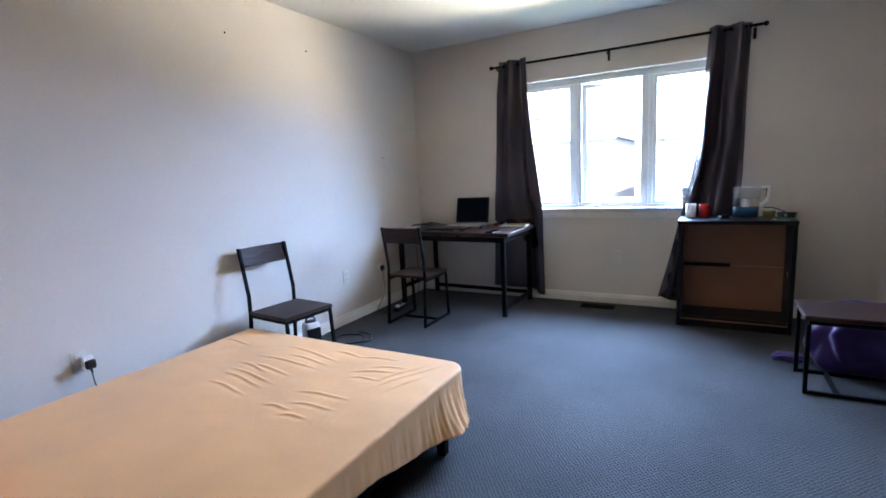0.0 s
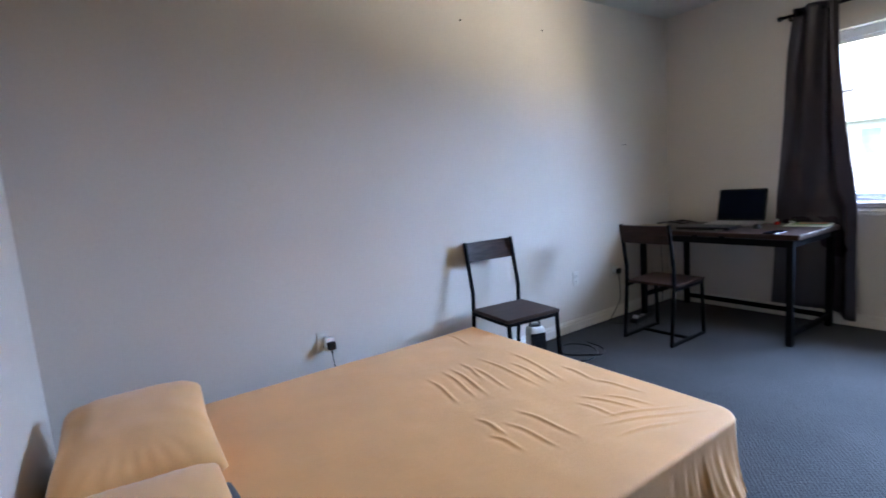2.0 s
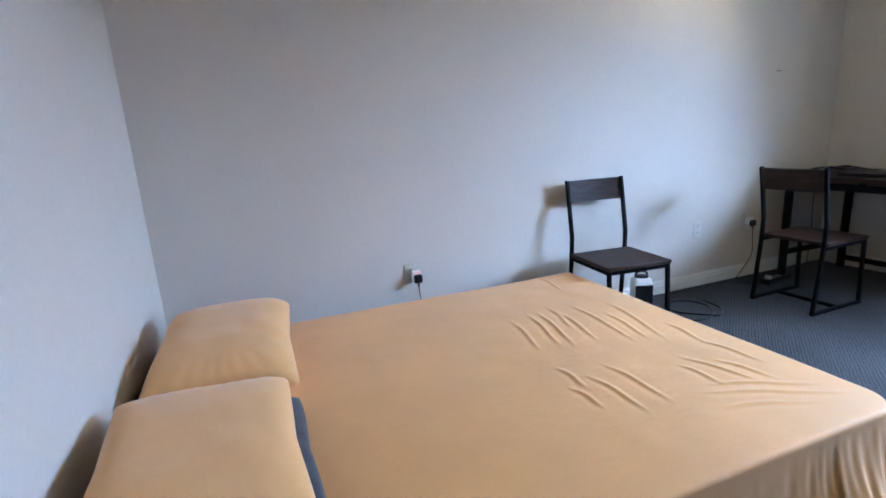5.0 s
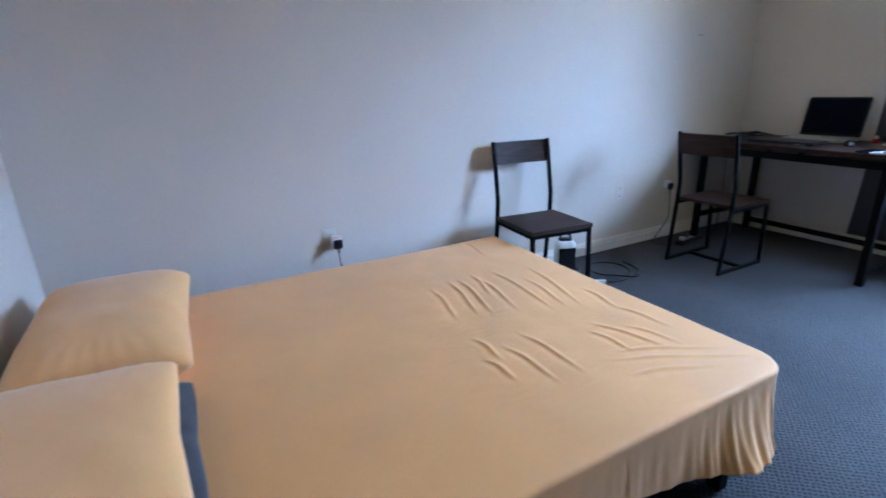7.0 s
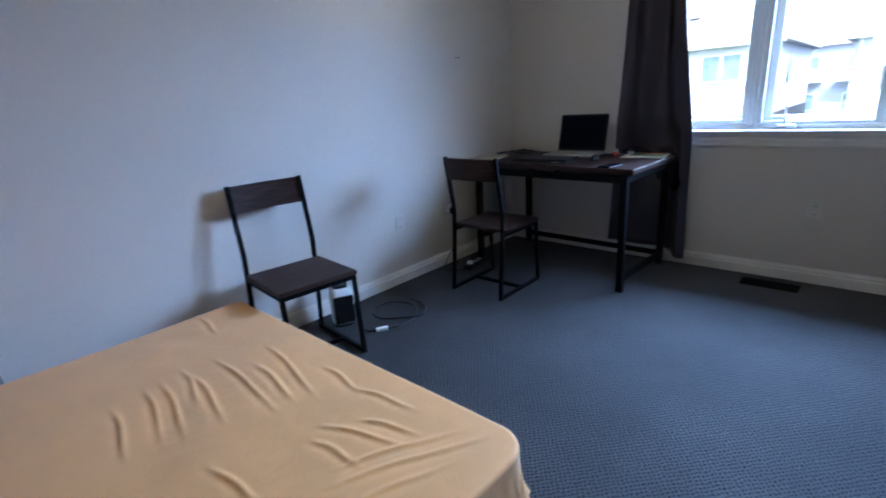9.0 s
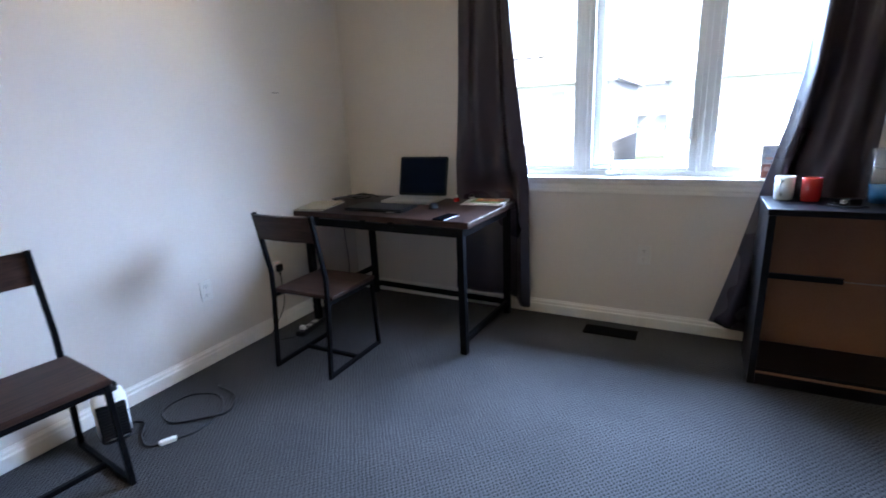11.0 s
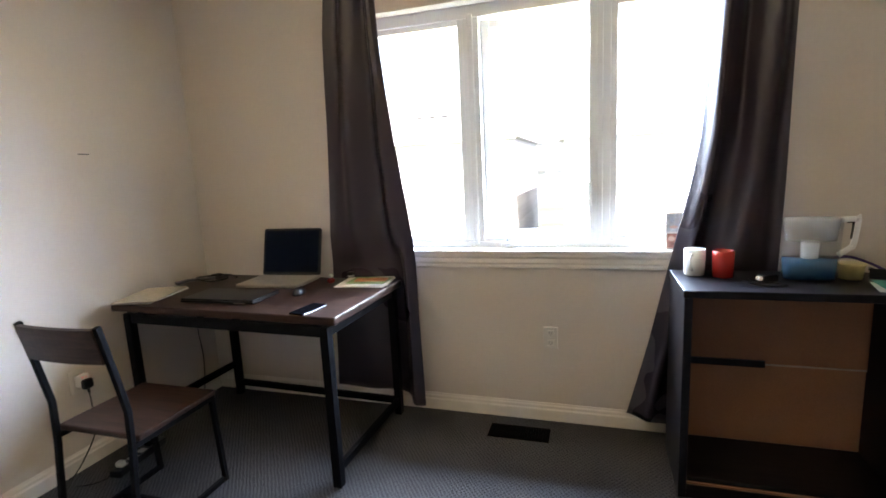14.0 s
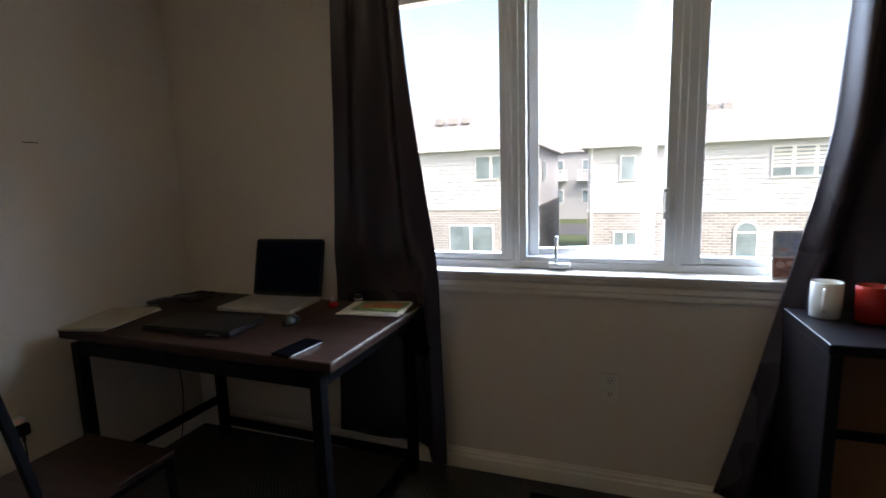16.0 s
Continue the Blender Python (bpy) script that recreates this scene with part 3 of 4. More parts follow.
def pillow(m, lx, ly, high, mat, label, seed, group="pillows on the bed", soft=0.0):
    """A plump cushion: two quilted faces drawn together at the edge, with pinched corners and creases."""
    n = 46

    def face(side):
        def place(u, v):
            a, b = 2 * u - 1, 2 * v - 1
            pinch = 1 - 0.07 * (1 - abs(b)) ** 0.8 * abs(a) ** 6
            pinch2 = 1 - 0.09 * (1 - abs(a)) ** 0.8 * abs(b) ** 6
            t = max(0.0, (1 - abs(a) ** 3.2) * (1 - abs(b) ** 3.2)) ** 0.46
            p = Vector((a * 2.1, b * 1.6, seed + side))
            edge = max(abs(a), abs(b))
            crease = 0.004 * noise.noise(Vector((a * 3, b * 3, seed))) + 0.0022 * math.sin(23 * math.atan2(b, a) + 3 * seed * math.sin(2 * math.atan2(b, a))) * smoothstep(0.55, 0.9, edge) * (1 - smoothstep(0.93, 1, edge))
            k = high * 0.5
            z = side * k * t * (1.0 + 0.07 * noise.noise(p)) + crease * t
            corner = 1 - soft * abs(a * b) ** 3
            return (a * lx / 2 * pinch * corner, b * ly / 2 * pinch2 * corner, z)
        return place

    bm = grid(n, n, face(1))
    low = grid(n, n, face(-1))
    me = bpy.data.meshes.new("half")
    low.to_mesh(me)
    low.free()
    bm.from_mesh(me)
    bpy.data.meshes.remove(me)
    bmesh.ops.remove_doubles(bm, verts=bm.verts, dist=0.0008)
    ob = part("pillow", bm, mat, None, label, True, m)
    tagged(ob, category="pillow", group=group)
    return ob


pillow(pose(1.352, -4.436, 0.412, 0, 0, 1), 0.60, 0.48, 0.10, SLATE, "slate-grey pillow under a yellow one", 7.3, soft=0.08)
pillow(pose(0.64, -4.435, 0.452, 0, 4, -2), 0.72, 0.49, 0.20, PILLOW, "plump mustard-yellow pillow near the wall corner", 1.7, soft=0.03)
pillow(pose(1.378, -4.458, 0.476, -4, 3, 2), 0.65, 0.465, 0.130, PILLOW, "mustard-yellow pillow lying on a grey one", 4.1, soft=0.03)


# ---- chairs, bench and desk of one set ----
def chair(m, label, group):
    """Black tube frame with sled feet, wooden seat and back panel; it faces +y."""
    ob = thing("dining_chair", m, label, "chair", group)
    t = 0.021
    for s in (-1, 1):
        x = s * 0.186
        part("rear_post", tube(((x, -0.222, 0.0), (x, -0.185, 0.40), (x, -0.180, 0.54), (x, -0.208, 0.70), (x, -0.240, 0.872)), t, t, (1, 0, 0)), BLACK, ob)
        part("front_leg", tube(((x, 0.222, 0.0), (x, 0.198, 0.416)), t, t, (1, 0, 0)), BLACK, ob)
        part("floor_bar", tube(((x, -0.211, t / 2), (x, 0.211, t / 2)), t, t), BLACK, ob)
        part("seat_rail", tube(((x, -0.176, 0.405), (x, 0.188, 0.405)), t, t), BLACK, ob)
        for z in (0.765, 0.835):
            part("bolt", spun([(0.001, 0), (0.008, 0.001), (0.008, 0.005), (0.004, 0.007), (0.001, 0.0075)], 10), BLACK, ob, m=pose(s * 0.168, -0.231 - (z - 0.8) * 0.19, z, 100, 0, 0))
    part("cross_bar", tube(((-0.176, 0.02, t / 2), (0.176, 0.02, t / 2)), t, t), BLACK, ob)
    part("front_rail", tube(((-0.176, 0.196, 0.404), (0.176, 0.196, 0.404)), t, t), BLACK, ob)
    part("seat", boxed(-0.202, 0.202, -0.168, 0.214, 0.4165, 0.440, 0.006), BROWN, ob, "dark brown wood-effect seat")

    def back(u, v):
        x = -0.176 + 0.352 * u
        bow = 0.014 * (1 - (2 * u - 1) ** 2)
        return (x, -0.2165 - bow - 0.190 * (v * 0.128), 0.738 + 0.130 * v)
    b = part("backrest", grid(12, 4, back), BROWN, ob, "dark brown wood-effect back panel")
    thickened(b, 0.016, 1)
    return ob


CHAIRS = "two matching chairs"
chair(pose(0.322, -2.354, 0, 0, 0, -95.6), "brown and black metal chair standing against the wall", CHAIRS)
chair(pose(0.573, -1.055, 0, 0, 0, 0.5), "brown and black metal chair drawn up to the desk", CHAIRS)


def desk():
    ob = thing("desk", pose(0.70, -0.39, 0, 0, 0, -1.6) @ pose(-0.70, 0.39, 0), "brown wood-effect desk on a black metal frame", "desk")
    part("desktop", boxed(0.085, 1.345, -0.735, -0.045, 0.724, 0.760, 0.007, 3), BROWN, ob, "dark brown wood-effect top with a rounded edge")
    # added strip: the window's reflection on the rounded edge, put in as colour
    part("edge_glint", boxed(1.3385, 1.3475, -0.728, -0.052, 0.7505, 0.7612, 0.003), EDGE_HIGHLIGHT, ob, "pale strip painted as the window's highlight on the edge")
    t = 0.040
    for x in (0.205, 1.300):
        for y in (-0.735, -0.085):
            part("leg", boxed(x - t / 2, x + t / 2, y - t / 2, y + t / 2, 0, 0.7235, 0.003), BLACK, ob)
        low = 0.185 if x < 1 else 0.06
        part("side_rail", boxed(x - 0.012, x + 0.012, -0.7145, -0.1055, low, low + 0.036, 0.002), BLACK, ob)
        part("top_rail", boxed(x - 0.012, x + 0.012, -0.7145, -0.1055, 0.676, 0.7235, 0.002), BLACK, ob)
    part("rear_rail", boxed(0.2255, 1.2795, -0.097, -0.073, 0.06, 0.096, 0.002), BLACK, ob)
    part("front_rail", boxed(0.2255, 1.2795, -0.747, -0.723, 0.676, 0.7235, 0.002), BLACK, ob)
    for x in (0.30, 0.66, 0.86):
        part("clip", boxed(x - 0.02, x + 0.02, -0.752, -0.7475, 0.705, 0.735, 0.002), BLACK, ob)
    return ob


desk()
DZ = 0.7602


def bench():
    """Bench of the same set."""
    ob = thing("bench", pose(3.36, -1.55, 0), "low dark bench with black metal sled frame", "bench")
    t = 0.021
    part("bench_top", boxed(-0.012, 0.86, -0.012, 0.36, 0.425, 0.452, 0.006), BROWN, ob, "dark brown wood-effect top")
    for y in (0.012, 0.335):
        part("long_rail", tube(((0.012, y, 0.411), (0.84, y, 0.411)), t, t), BLACK, ob)
        for x in (0.012, 0.83):
            part("leg", tube(((x, y, 0), (x, y, 0.40)), t, t, (1, 0, 0)), BLACK, ob)
    part("floor_bar", tube(((0.023, 0.012, t / 2), (0.819, 0.012, t / 2)), t, t), BLACK, ob)
    part("floor_bar", tube(((0.023, 0.335, t / 2), (0.819, 0.335, t / 2)), t, t), BLACK, ob)
    part("cross_bar", tube(((0.16, 0.023, t / 2), (0.16, 0.324, t / 2)), t, t), BLACK, ob)


bench()


def lump(name, m, sx, sy, sz, mat, label, category, seed, sag=0.25, flat=2.6):
    """A soft bag or heap of cloth with folds."""
    bm = bmesh.new()
    bmesh.ops.create_icosphere(bm, subdivisions=5, radius=1)
    for v in bm.verts:
        p = v.co.copy()
        q = Vector([math.copysign(abs(c) ** (2 / flat), c) for c in p])
        f = 1 + 0.22 * noise.noise(p * 1.5 + Vector((seed, 0, 0))) + 0.07 * math.sin(9 * p.x + 4 * noise.noise(p * 2)) * (1 - abs(p.z)) + 0.05 * noise.noise(p * 5)
        z = q.z * f
        v.co = (q.x * f * sx, q.y * f * sy, max(z, -1 + sag) * sz)
    low = min(v.co.z for v in bm.verts)
    for v in bm.verts:
        v.co.z -= low
    ob = part(name, bm, mat, None, label, True, m)
    return tagged(ob, category=category)


lump("bag", pose(3.80, -1.04, 0, 0, 0, 4), 0.34, 0.17, 0.25, PURPLE, "bulky purple fabric bag behind the bench", "bag", 2.0)
lump("cloth_heap", pose(3.36, -1.02, 0), 0.09, 0.06, 0.025, PURPLE, "corner of purple fabric on the carpet", "fabric", 5.0)


# ---- low bookcase ----
SEAM = material("seam_tape", (0.42, 0.33, 0.26), 0.7, spread=0.1)


def bookcase():
    ob = thing("bookcase", pose(0, 0, 0), "low espresso-brown bookcase, brown hardboard inside", "bookcase")
    x0, x1, y0, y1, top = 2.668, 3.440, -0.500, -0.135, 0.850
    part("side_panel", boxed(x0, x0 + 0.03, y0, y1, 0, top - 0.030, 0.003), ESPRESSO, ob)
    part("side_panel", boxed(x1 - 0.03, x1, y0, y1, 0, top - 0.030, 0.003), ESPRESSO, ob)
    part("top_panel", boxed(x0 - 0.004, x1 + 0.004, y0 - 0.004, y1, top - 0.030, top, 0.004), ESPRESSO, ob, "smooth dark top")
    part("bottom_shelf", boxed(x0 + 0.03, x1 - 0.03, y0 + 0.02, y1 - 0.012, 0.055, 0.080, 0.002), ESPRESSO, ob)
    part("plinth", boxed(x0 + 0.03, x1 - 0.03, y0 + 0.005, y0 + 0.020, 0.0, 0.055, 0.002), ESPRESSO, ob)
    part("edge_strip", boxed(x0 + 0.03, x1 - 0.03, y0 + 0.010, y0 + 0.0195, 0.0555, 0.064, 0.001), CARDBOARD, ob, "pale worn shelf edge")
    part("back_panel", boxed(x0 + 0.03, x1 - 0.03, y1 - 0.012, y1 - 0.004, 0.08, 0.436), CARDBOARD, ob, "brown hardboard lower back")
    part("back_panel", boxed(x0 + 0.03, x1 - 0.03, y1 - 0.018, y1 - 0.010, 0.446, top - 0.030), CARDBOARD, ob, "brown hardboard upper back")
    part("back_rail", boxed(x0 + 0.031, 3.045, y1 - 0.034, y1 - 0.0185, 0.432, 0.462, 0.002), ESPRESSO, ob, "dark rail across the back")
    part("seam_strip", boxed(3.046, x1 - 0.031, y1 - 0.0225, y1 - 0.0185, 0.440, 0.446), SEAM, ob, "pale seam between the back boards")
    part("sticker", boxed(x1 - 0.0312, x1 - 0.0303, -0.375, -0.335, 0.41, 0.45), PAPER, ob, "small pale sticker", m=pose(0, 0, 0))
    return ob


bookcase()
SZ = 0.8502


def mug(m, mat, label):
    ob = thing("mug", m, label, "mug", "mugs on the bookcase")
    bm = spun([(0.001, 0.0), (0.036, 0.0), (0.040, 0.003), (0.041, 0.06), (0.041, 0.108), (0.0395, 0.1095), (0.038, 0.108), (0.0375, 0.01), (0.001, 0.008)], 36)
    part("cup", bm, mat, ob, smooth=True)
    part("handle", sweep(bmesh.new(), curve_points(((0.040, 0, 0.090), (0.062, 0, 0.092), (0.072, 0, 0.070), (0.068, 0, 0.040), (0.040, 0, 0.026)), 6), circle(0.0055, 8), (0, 1, 0)), mat, ob, smooth=True)
    return ob


wm = mug(pose(2.747, -0.225, SZ, 0, 0, -112), CERAMIC_WHITE, "white glazed mug with a small dark print")
for i, (z, h) in enumerate(((0.075, 0.012), (0.052, 0.008))):
    part("print", grid(6, 1, lambda u, v: (0.0416 * math.cos(3.55 + 0.25 * u), 0.0416 * math.sin(3.55 + 0.25 * u), z + h * v)), PLASTIC_BLACK, wm, "small dark print")
mug(pose(2.845, -0.262, SZ, 0, 0, 60), CERAMIC_RED, "glossy red mug beside a white one")


def oval(profile, n=32):
    """A body with a rounded-rectangle section: rows of (half width, half depth, height)."""
    bm = bmesh.new()
    rings = []
    for a, b, z in profile:
        ring = []
        for i in range(n):
            c, s = math.cos(i * math.tau / n), math.sin(i * math.tau / n)
            ring.append(bm.verts.new((a * math.copysign(abs(c) ** 0.6, c), b * math.copysign(abs(s) ** 0.6, s), z)))
        rings.append(ring)
    for p, q in zip(rings, rings[1:]):
        for i in range(n):
            bm.faces.new((p[i], p[(i + 1) % n], q[(i + 1) % n], q[i]))
    bm.faces.new(rings[0])
    bm.faces.new(rings[-1])
    return bm


def pitcher():
    ob = thing("water_pitcher", pose(3.125, -0.30, SZ, 0, 0, 2), "clear filter pitcher with white top, blue water", "pitcher")
    jug = part("jug", oval([(0.082, 0.046, 0.001), (0.088, 0.050, 0.008), (0.096, 0.056, 0.235), (0.093, 0.053, 0.235), (0.085, 0.047, 0.010), (0.001, 0.001, 0.009)]), CLEAR, ob, "clear plastic jug", True)
    jug.visible_shadow = False
    part("water", oval([(0.001, 0.001, 0.0105), (0.083, 0.045, 0.0108), (0.086, 0.047, 0.088), (0.001, 0.001, 0.089)]), WATER, ob, "blue tinted water", True)
    part("reservoir", oval([(0.030, 0.030, 0.150), (0.078, 0.042, 0.156), (0.088, 0.048, 0.232), (0.090, 0.050, 0.240), (0.001, 0.001, 0.243)]), FROSTED, ob, "white filter reservoir and lid", True)
    part("cartridge", spun([(0.001, 0.075), (0.024, 0.075), (0.027, 0.08), (0.029, 0.151), (0.001, 0.152)], 20), WHITE, ob, smooth=True)
    h = part("handle", sweep(bmesh.new(), curve_points(((0.094, 0, 0.232), (0.140, 0, 0.234), (0.146, 0, 0.226), (0.138, 0, 0.14), (0.128, 0, 0.126), (0.092, 0, 0.098)), 6), square(0.020, 0.008, 0.002), (0, 1, 0)), WHITE, ob, smooth=True)
    part("grip", sweep(bmesh.new(), curve_points(((0.112, 0, 0.227), (0.134, 0, 0.225), (0.136, 0, 0.20), (0.133, 0, 0.16)), 6), square(0.016, 0.004, 0.001), (0, 1, 0)), PLASTIC_BLACK, h, "dark grip pad")


pitcher()
tagged(part("charger_cable", cable(((2.93, -0.30, SZ + 0.003), (2.95, -0.36, SZ + 0.003), (3.00, -0.37, SZ + 0.004), (3.03, -0.40, SZ + 0.003), (2.97, -0.42, SZ + 0.003), (2.92, -0.39, SZ + 0.003), (2.90, -0.34, SZ + 0.003)), 0.003), PLASTIC_BLACK, smooth=True), "coiled thin black charger cable", "cable")
ad = thing("charger", pose(2.985, -0.33, SZ, 0, 0, 30), "small black charger with a white plug", "charger")
part("body", boxed(-0.03, 0.03, -0.02, 0.02, 0, 0.028, 0.005), PLASTIC_BLACK, ad)
part("plug", boxed(-0.05, -0.0305, -0.010, 0.010, 0.008, 0.024, 0.004), WHITE, ad, "white plug")
tub = thing("plastic_tub", pose(3.282, -0.25, SZ), "small pale yellow plastic tub", "tub")
part("tub_body", spun([(0.001, 0), (0.036, 0), (0.042, 0.05), (0.044, 0.052)], 24), YELLOWISH, tub, smooth=True)
part("lid", spun([(0.0445, 0.0521), (0.046, 0.054), (0.046, 0.060), (0.040, 0.062), (0.001, 0.062)], 24), YELLOWISH, tub, smooth=True)
tagged(part("woven_strap", sweep(bmesh.new(), curve_points(((3.25, -0.19, SZ + 0.070), (3.30, -0.19, SZ + 0.072), (3.35, -0.19, SZ + 0.055), (3.40, -0.20, SZ + 0.03), (3.43, -0.23, SZ + 0.006)), 6), square(0.014, 0.010, 0.002)), PURPLE, smooth=True), "dark purple woven strap draped over a tub", "strap")
for dx, dy, rz, mat, lab in ((3.37, -0.40, -14, PAPER, "white leaflet on the bookcase"), (3.395, -0.37, -8, TEAL_PRINT, "green printed card on the bookcase")):
    base_z = SZ if mat is PAPER else SZ + 0.0022
    tagged(part("leaflet", boxed(-0.055, 0.055, -0.075, 0.075, 0.0, 0.002), mat, m=pose(dx - 0.02, dy, base_z, 0, 0, rz)), lab, "leaflet")

specs = thing("sunglasses", pose(3.385, -0.300, SZ + 0.006, 0, 0, -20), "folded black sunglasses on the bookcase", "sunglasses")
for x in (-0.034, 0.034):
    part("lens", boxed(x - 0.028, x + 0.028, -0.003, 0.003, 0.0, 0.040, 0.0025), PLASTIC_BLACK, specs)
    part("temple", tube(((x * 1.85, 0.004, 0.034), (x * 1.75, 0.06, 0.032), (x * 1.2, 0.115, 0.018)), 0.004, 0.007), PLASTIC_BLACK, specs)
part("bridge", boxed(-0.006, 0.006, -0.002, 0.002, 0.026, 0.032, 0.001), PLASTIC_BLACK, specs)

# picture leaning in the window corner
pic = thing("picture_card", pose(2.665, 0.010, 0.916, -4, 0, 0), "small collage picture card propped on the sill", "picture")
part("card", boxed(0, 0.135, 0, 0.006, 0, 0.170, 0.001), PAPER, pic)
SKIN = material("pale_print", (0.62, 0.45, 0.36), 0.4, spread=0.3, scale=60)
PALE_BLUE = material("pale_blue_print", (0.45, 0.50, 0.52), 0.4, spread=0.25, scale=70, stain=0.2, stain_scale=25)
RUST_PRINT = material("rust_print", (0.36, 0.17, 0.12), 0.4, spread=0.45, scale=55, stain=0.3, stain_scale=22)
part("upper_print", boxed(0.006, 0.129, -0.0014, -0.0003, 0.082, 0.163), PALE_BLUE, pic, "pale blue printed field")
part("lower_print", boxed(0.006, 0.129, -0.0014, -0.0003, 0.006, 0.074), RUST_PRINT, pic, "rust-red printed field")
for x, z, rx, rz, mat in ((0.026, 0.138, 0.011, 0.013, BLUE_PRINT), (0.034, 0.104, 0.018, 0.007, SKIN), (0.074, 0.122, 0.011, 0.034, BLUE_PRINT), (0.110, 0.140, 0.012, 0.010, BLUE_PRINT),
                          (0.112, 0.106, 0.010, 0.013, SKIN), (0.026, 0.050, 0.014, 0.012, SKIN), (0.060, 0.056, 0.017, 0.009, SKIN), (0.096, 0.052, 0.013, 0.012, PAPER), (0.112, 0.028, 0.013, 0.018, RED_PRINT)):
    part("patch", spun([(0.001, 0), (1.0, 0), (1.0, 0.0006), (0.001, 0.0007)], 14), mat, pic, m=pose(x, -0.0015, z, 90, 0, 0) @ Matrix.Diagonal((rx, rz, 1, 1)))


# ---- things on the desk ----
def slab(half, z0, z1, y0, y1, r):
    """An upright plate with rounded corners."""
    bm = bmesh.new()
    loop = []
    for cx, cz, a0 in ((half - r, z0 + r, -90), (half - r, z1 - r, 0), (-half + r, z1 - r, 90), (-half + r, z0 + r, 180)):
        loop += [(cx + r * math.cos(radians(a0 + 18 * i)), cz + r * math.sin(radians(a0 + 18 * i))) for i in range(6)]
    front = [bm.verts.new((x, y0, z)) for x, z in loop]
    back = [bm.verts.new((x, y1, z)) for x, z in loop]
    bm.faces.new(front)
    bm.faces.new(back[::-1])
    for i in range(len(loop)):
        j = (i + 1) % len(loop)
        bm.faces.new((front[j], front[i], back[i], back[j]))
    bmesh.ops.recalc_face_normals(bm, faces=bm.faces)
    return bm


def laptop():
    ob = thing("laptop", pose(0.690, -0.205, DZ, 0, 0, 3), "open laptop with a dark screen and silver deck", "laptop")
    base = part("base", boxed(-0.190, 0.182, -0.128, 0.115, 0.0, 0.020, 0.006), SILVER, ob, "silver keyboard deck")
    part("keyboard", boxed(-0.150, 0.150, -0.02, 0.088, 0.0202, 0.0218, 0.001), SILVER, base)
    part("touchpad", boxed(-0.05, 0.05, -0.112, -0.045, 0.0202, 0.0212, 0.001), SILVER, base)
    lid = part("lid", slab(0.183, 0.0, 0.270, 0.0, 0.009, 0.014), PLASTIC_BLACK, ob, "dark lid", m=pose(0, 0.112, 0.018, -14, 0, 0))
    part("screen", boxed(-0.170, 0.170, -0.0015, -0.0003, 0.018, 0.257), SCREEN, lid, "dark switched-off screen")
    part("hinge", boxed(-0.14, 0.14, 0.100, 0.112, 0.014, 0.024, 0.003), PLASTIC_BLACK, ob)


laptop()
cl = thing("closed_laptop", pose(0.640, -0.535, DZ, 0, 0, 2), "closed black notebook computer", "laptop")
part("base", boxed(-0.205, 0.205, -0.105, 0.105, 0.003, 0.014, 0.005), PLASTIC_BLACK, cl)
part("lid", boxed(-0.203, 0.203, -0.103, 0.103, 0.0142, 0.023, 0.004), PLASTIC_BLACK, cl)
for x in (-0.18, 0.18):
    for y in (-0.08, 0.08):
        part("rubber_foot", boxed(x - 0.012, x + 0.012, y - 0.006, y + 0.006, 0.0, 0.0035), PLASTIC_BLACK, cl)
part("brand_bar", boxed(0.10, 0.16, -0.1062, -0.1052, 0.005, 0.009), SILVER, cl)


def mouse_device():
    bm = bmesh.new()
    bmesh.ops.create_uvsphere(bm, u_segments=24, v_segments=14, radius=1)
    for v in bm.verts:
        v.co = (v.co.x * 0.030, v.co.y * 0.052, max(v.co.z, 0) * 0.034 * (1 - 0.25 * v.co.y))
    ob = thing("computer_mouse", pose(0.945, -0.41, DZ, 0, 0, 10), "black computer mouse beside the laptop", "mouse")
    part("shell", bm, PLASTIC_BLACK, ob, smooth=True)
    part("wheel", boxed(-0.003, 0.003, 0.020, 0.036, 0.020, 0.0305, 0.002), PLASTIC_BLACK, ob)


mouse_device()
ph = thing("smartphone", pose(1.160, -0.665, DZ, 0, 0, -8), "black smartphone lying face up on the desk", "phone")
part("body", boxed(-0.038, 0.038, -0.080, 0.080, 0, 0.009, 0.003), PHONE_GLASS, ph)
part("screen", boxed(-0.035, 0.035, -0.076, 0.076, 0.0092, 0.0099), PHONE_GLASS, ph)
part("metal_edge", boxed(0.0382, 0.0392, -0.070, 0.070, 0.003, 0.006, 0.0003), STEEL, ph, "bright metal edge")
pp = thing("papers", pose(1.185, -0.155, DZ, 0, 0, 6), "small stack of printed papers and booklets", "papers")
for i, (w, d, mat, rz, zz) in enumerate(((0.27, 0.21, PAPER, 0, 0.0), (0.26, 0.20, PAPER, 5, 0.0042), (0.21, 0.14, GREEN_PRINT, -4, 0.0084), (0.17, 0.07, ORANGE_PRINT, 3, 0.0120))):
    part("sheet", boxed(-w / 2, w / 2, -d / 2, d / 2, 0, 0.0036), mat, pp, m=pose(0.01 * i, 0.004 * i, zz, 0, 0, rz))
np_ = thing("paper_pile", pose(0.165, -0.555, DZ, 0, 0, 14), "buff papers piled at the desk's wall end", "papers")
for i in range(4):
    part("sheet", boxed(-0.11, 0.10, -0.155, 0.155, 0, 0.0035), (NEWSPRINT, PAPER)[i % 2 and i < 3], np_, m=pose(0.004 * i, -0.006 * i, 0.0042 * i, 0, 0, 3 * i - 4))
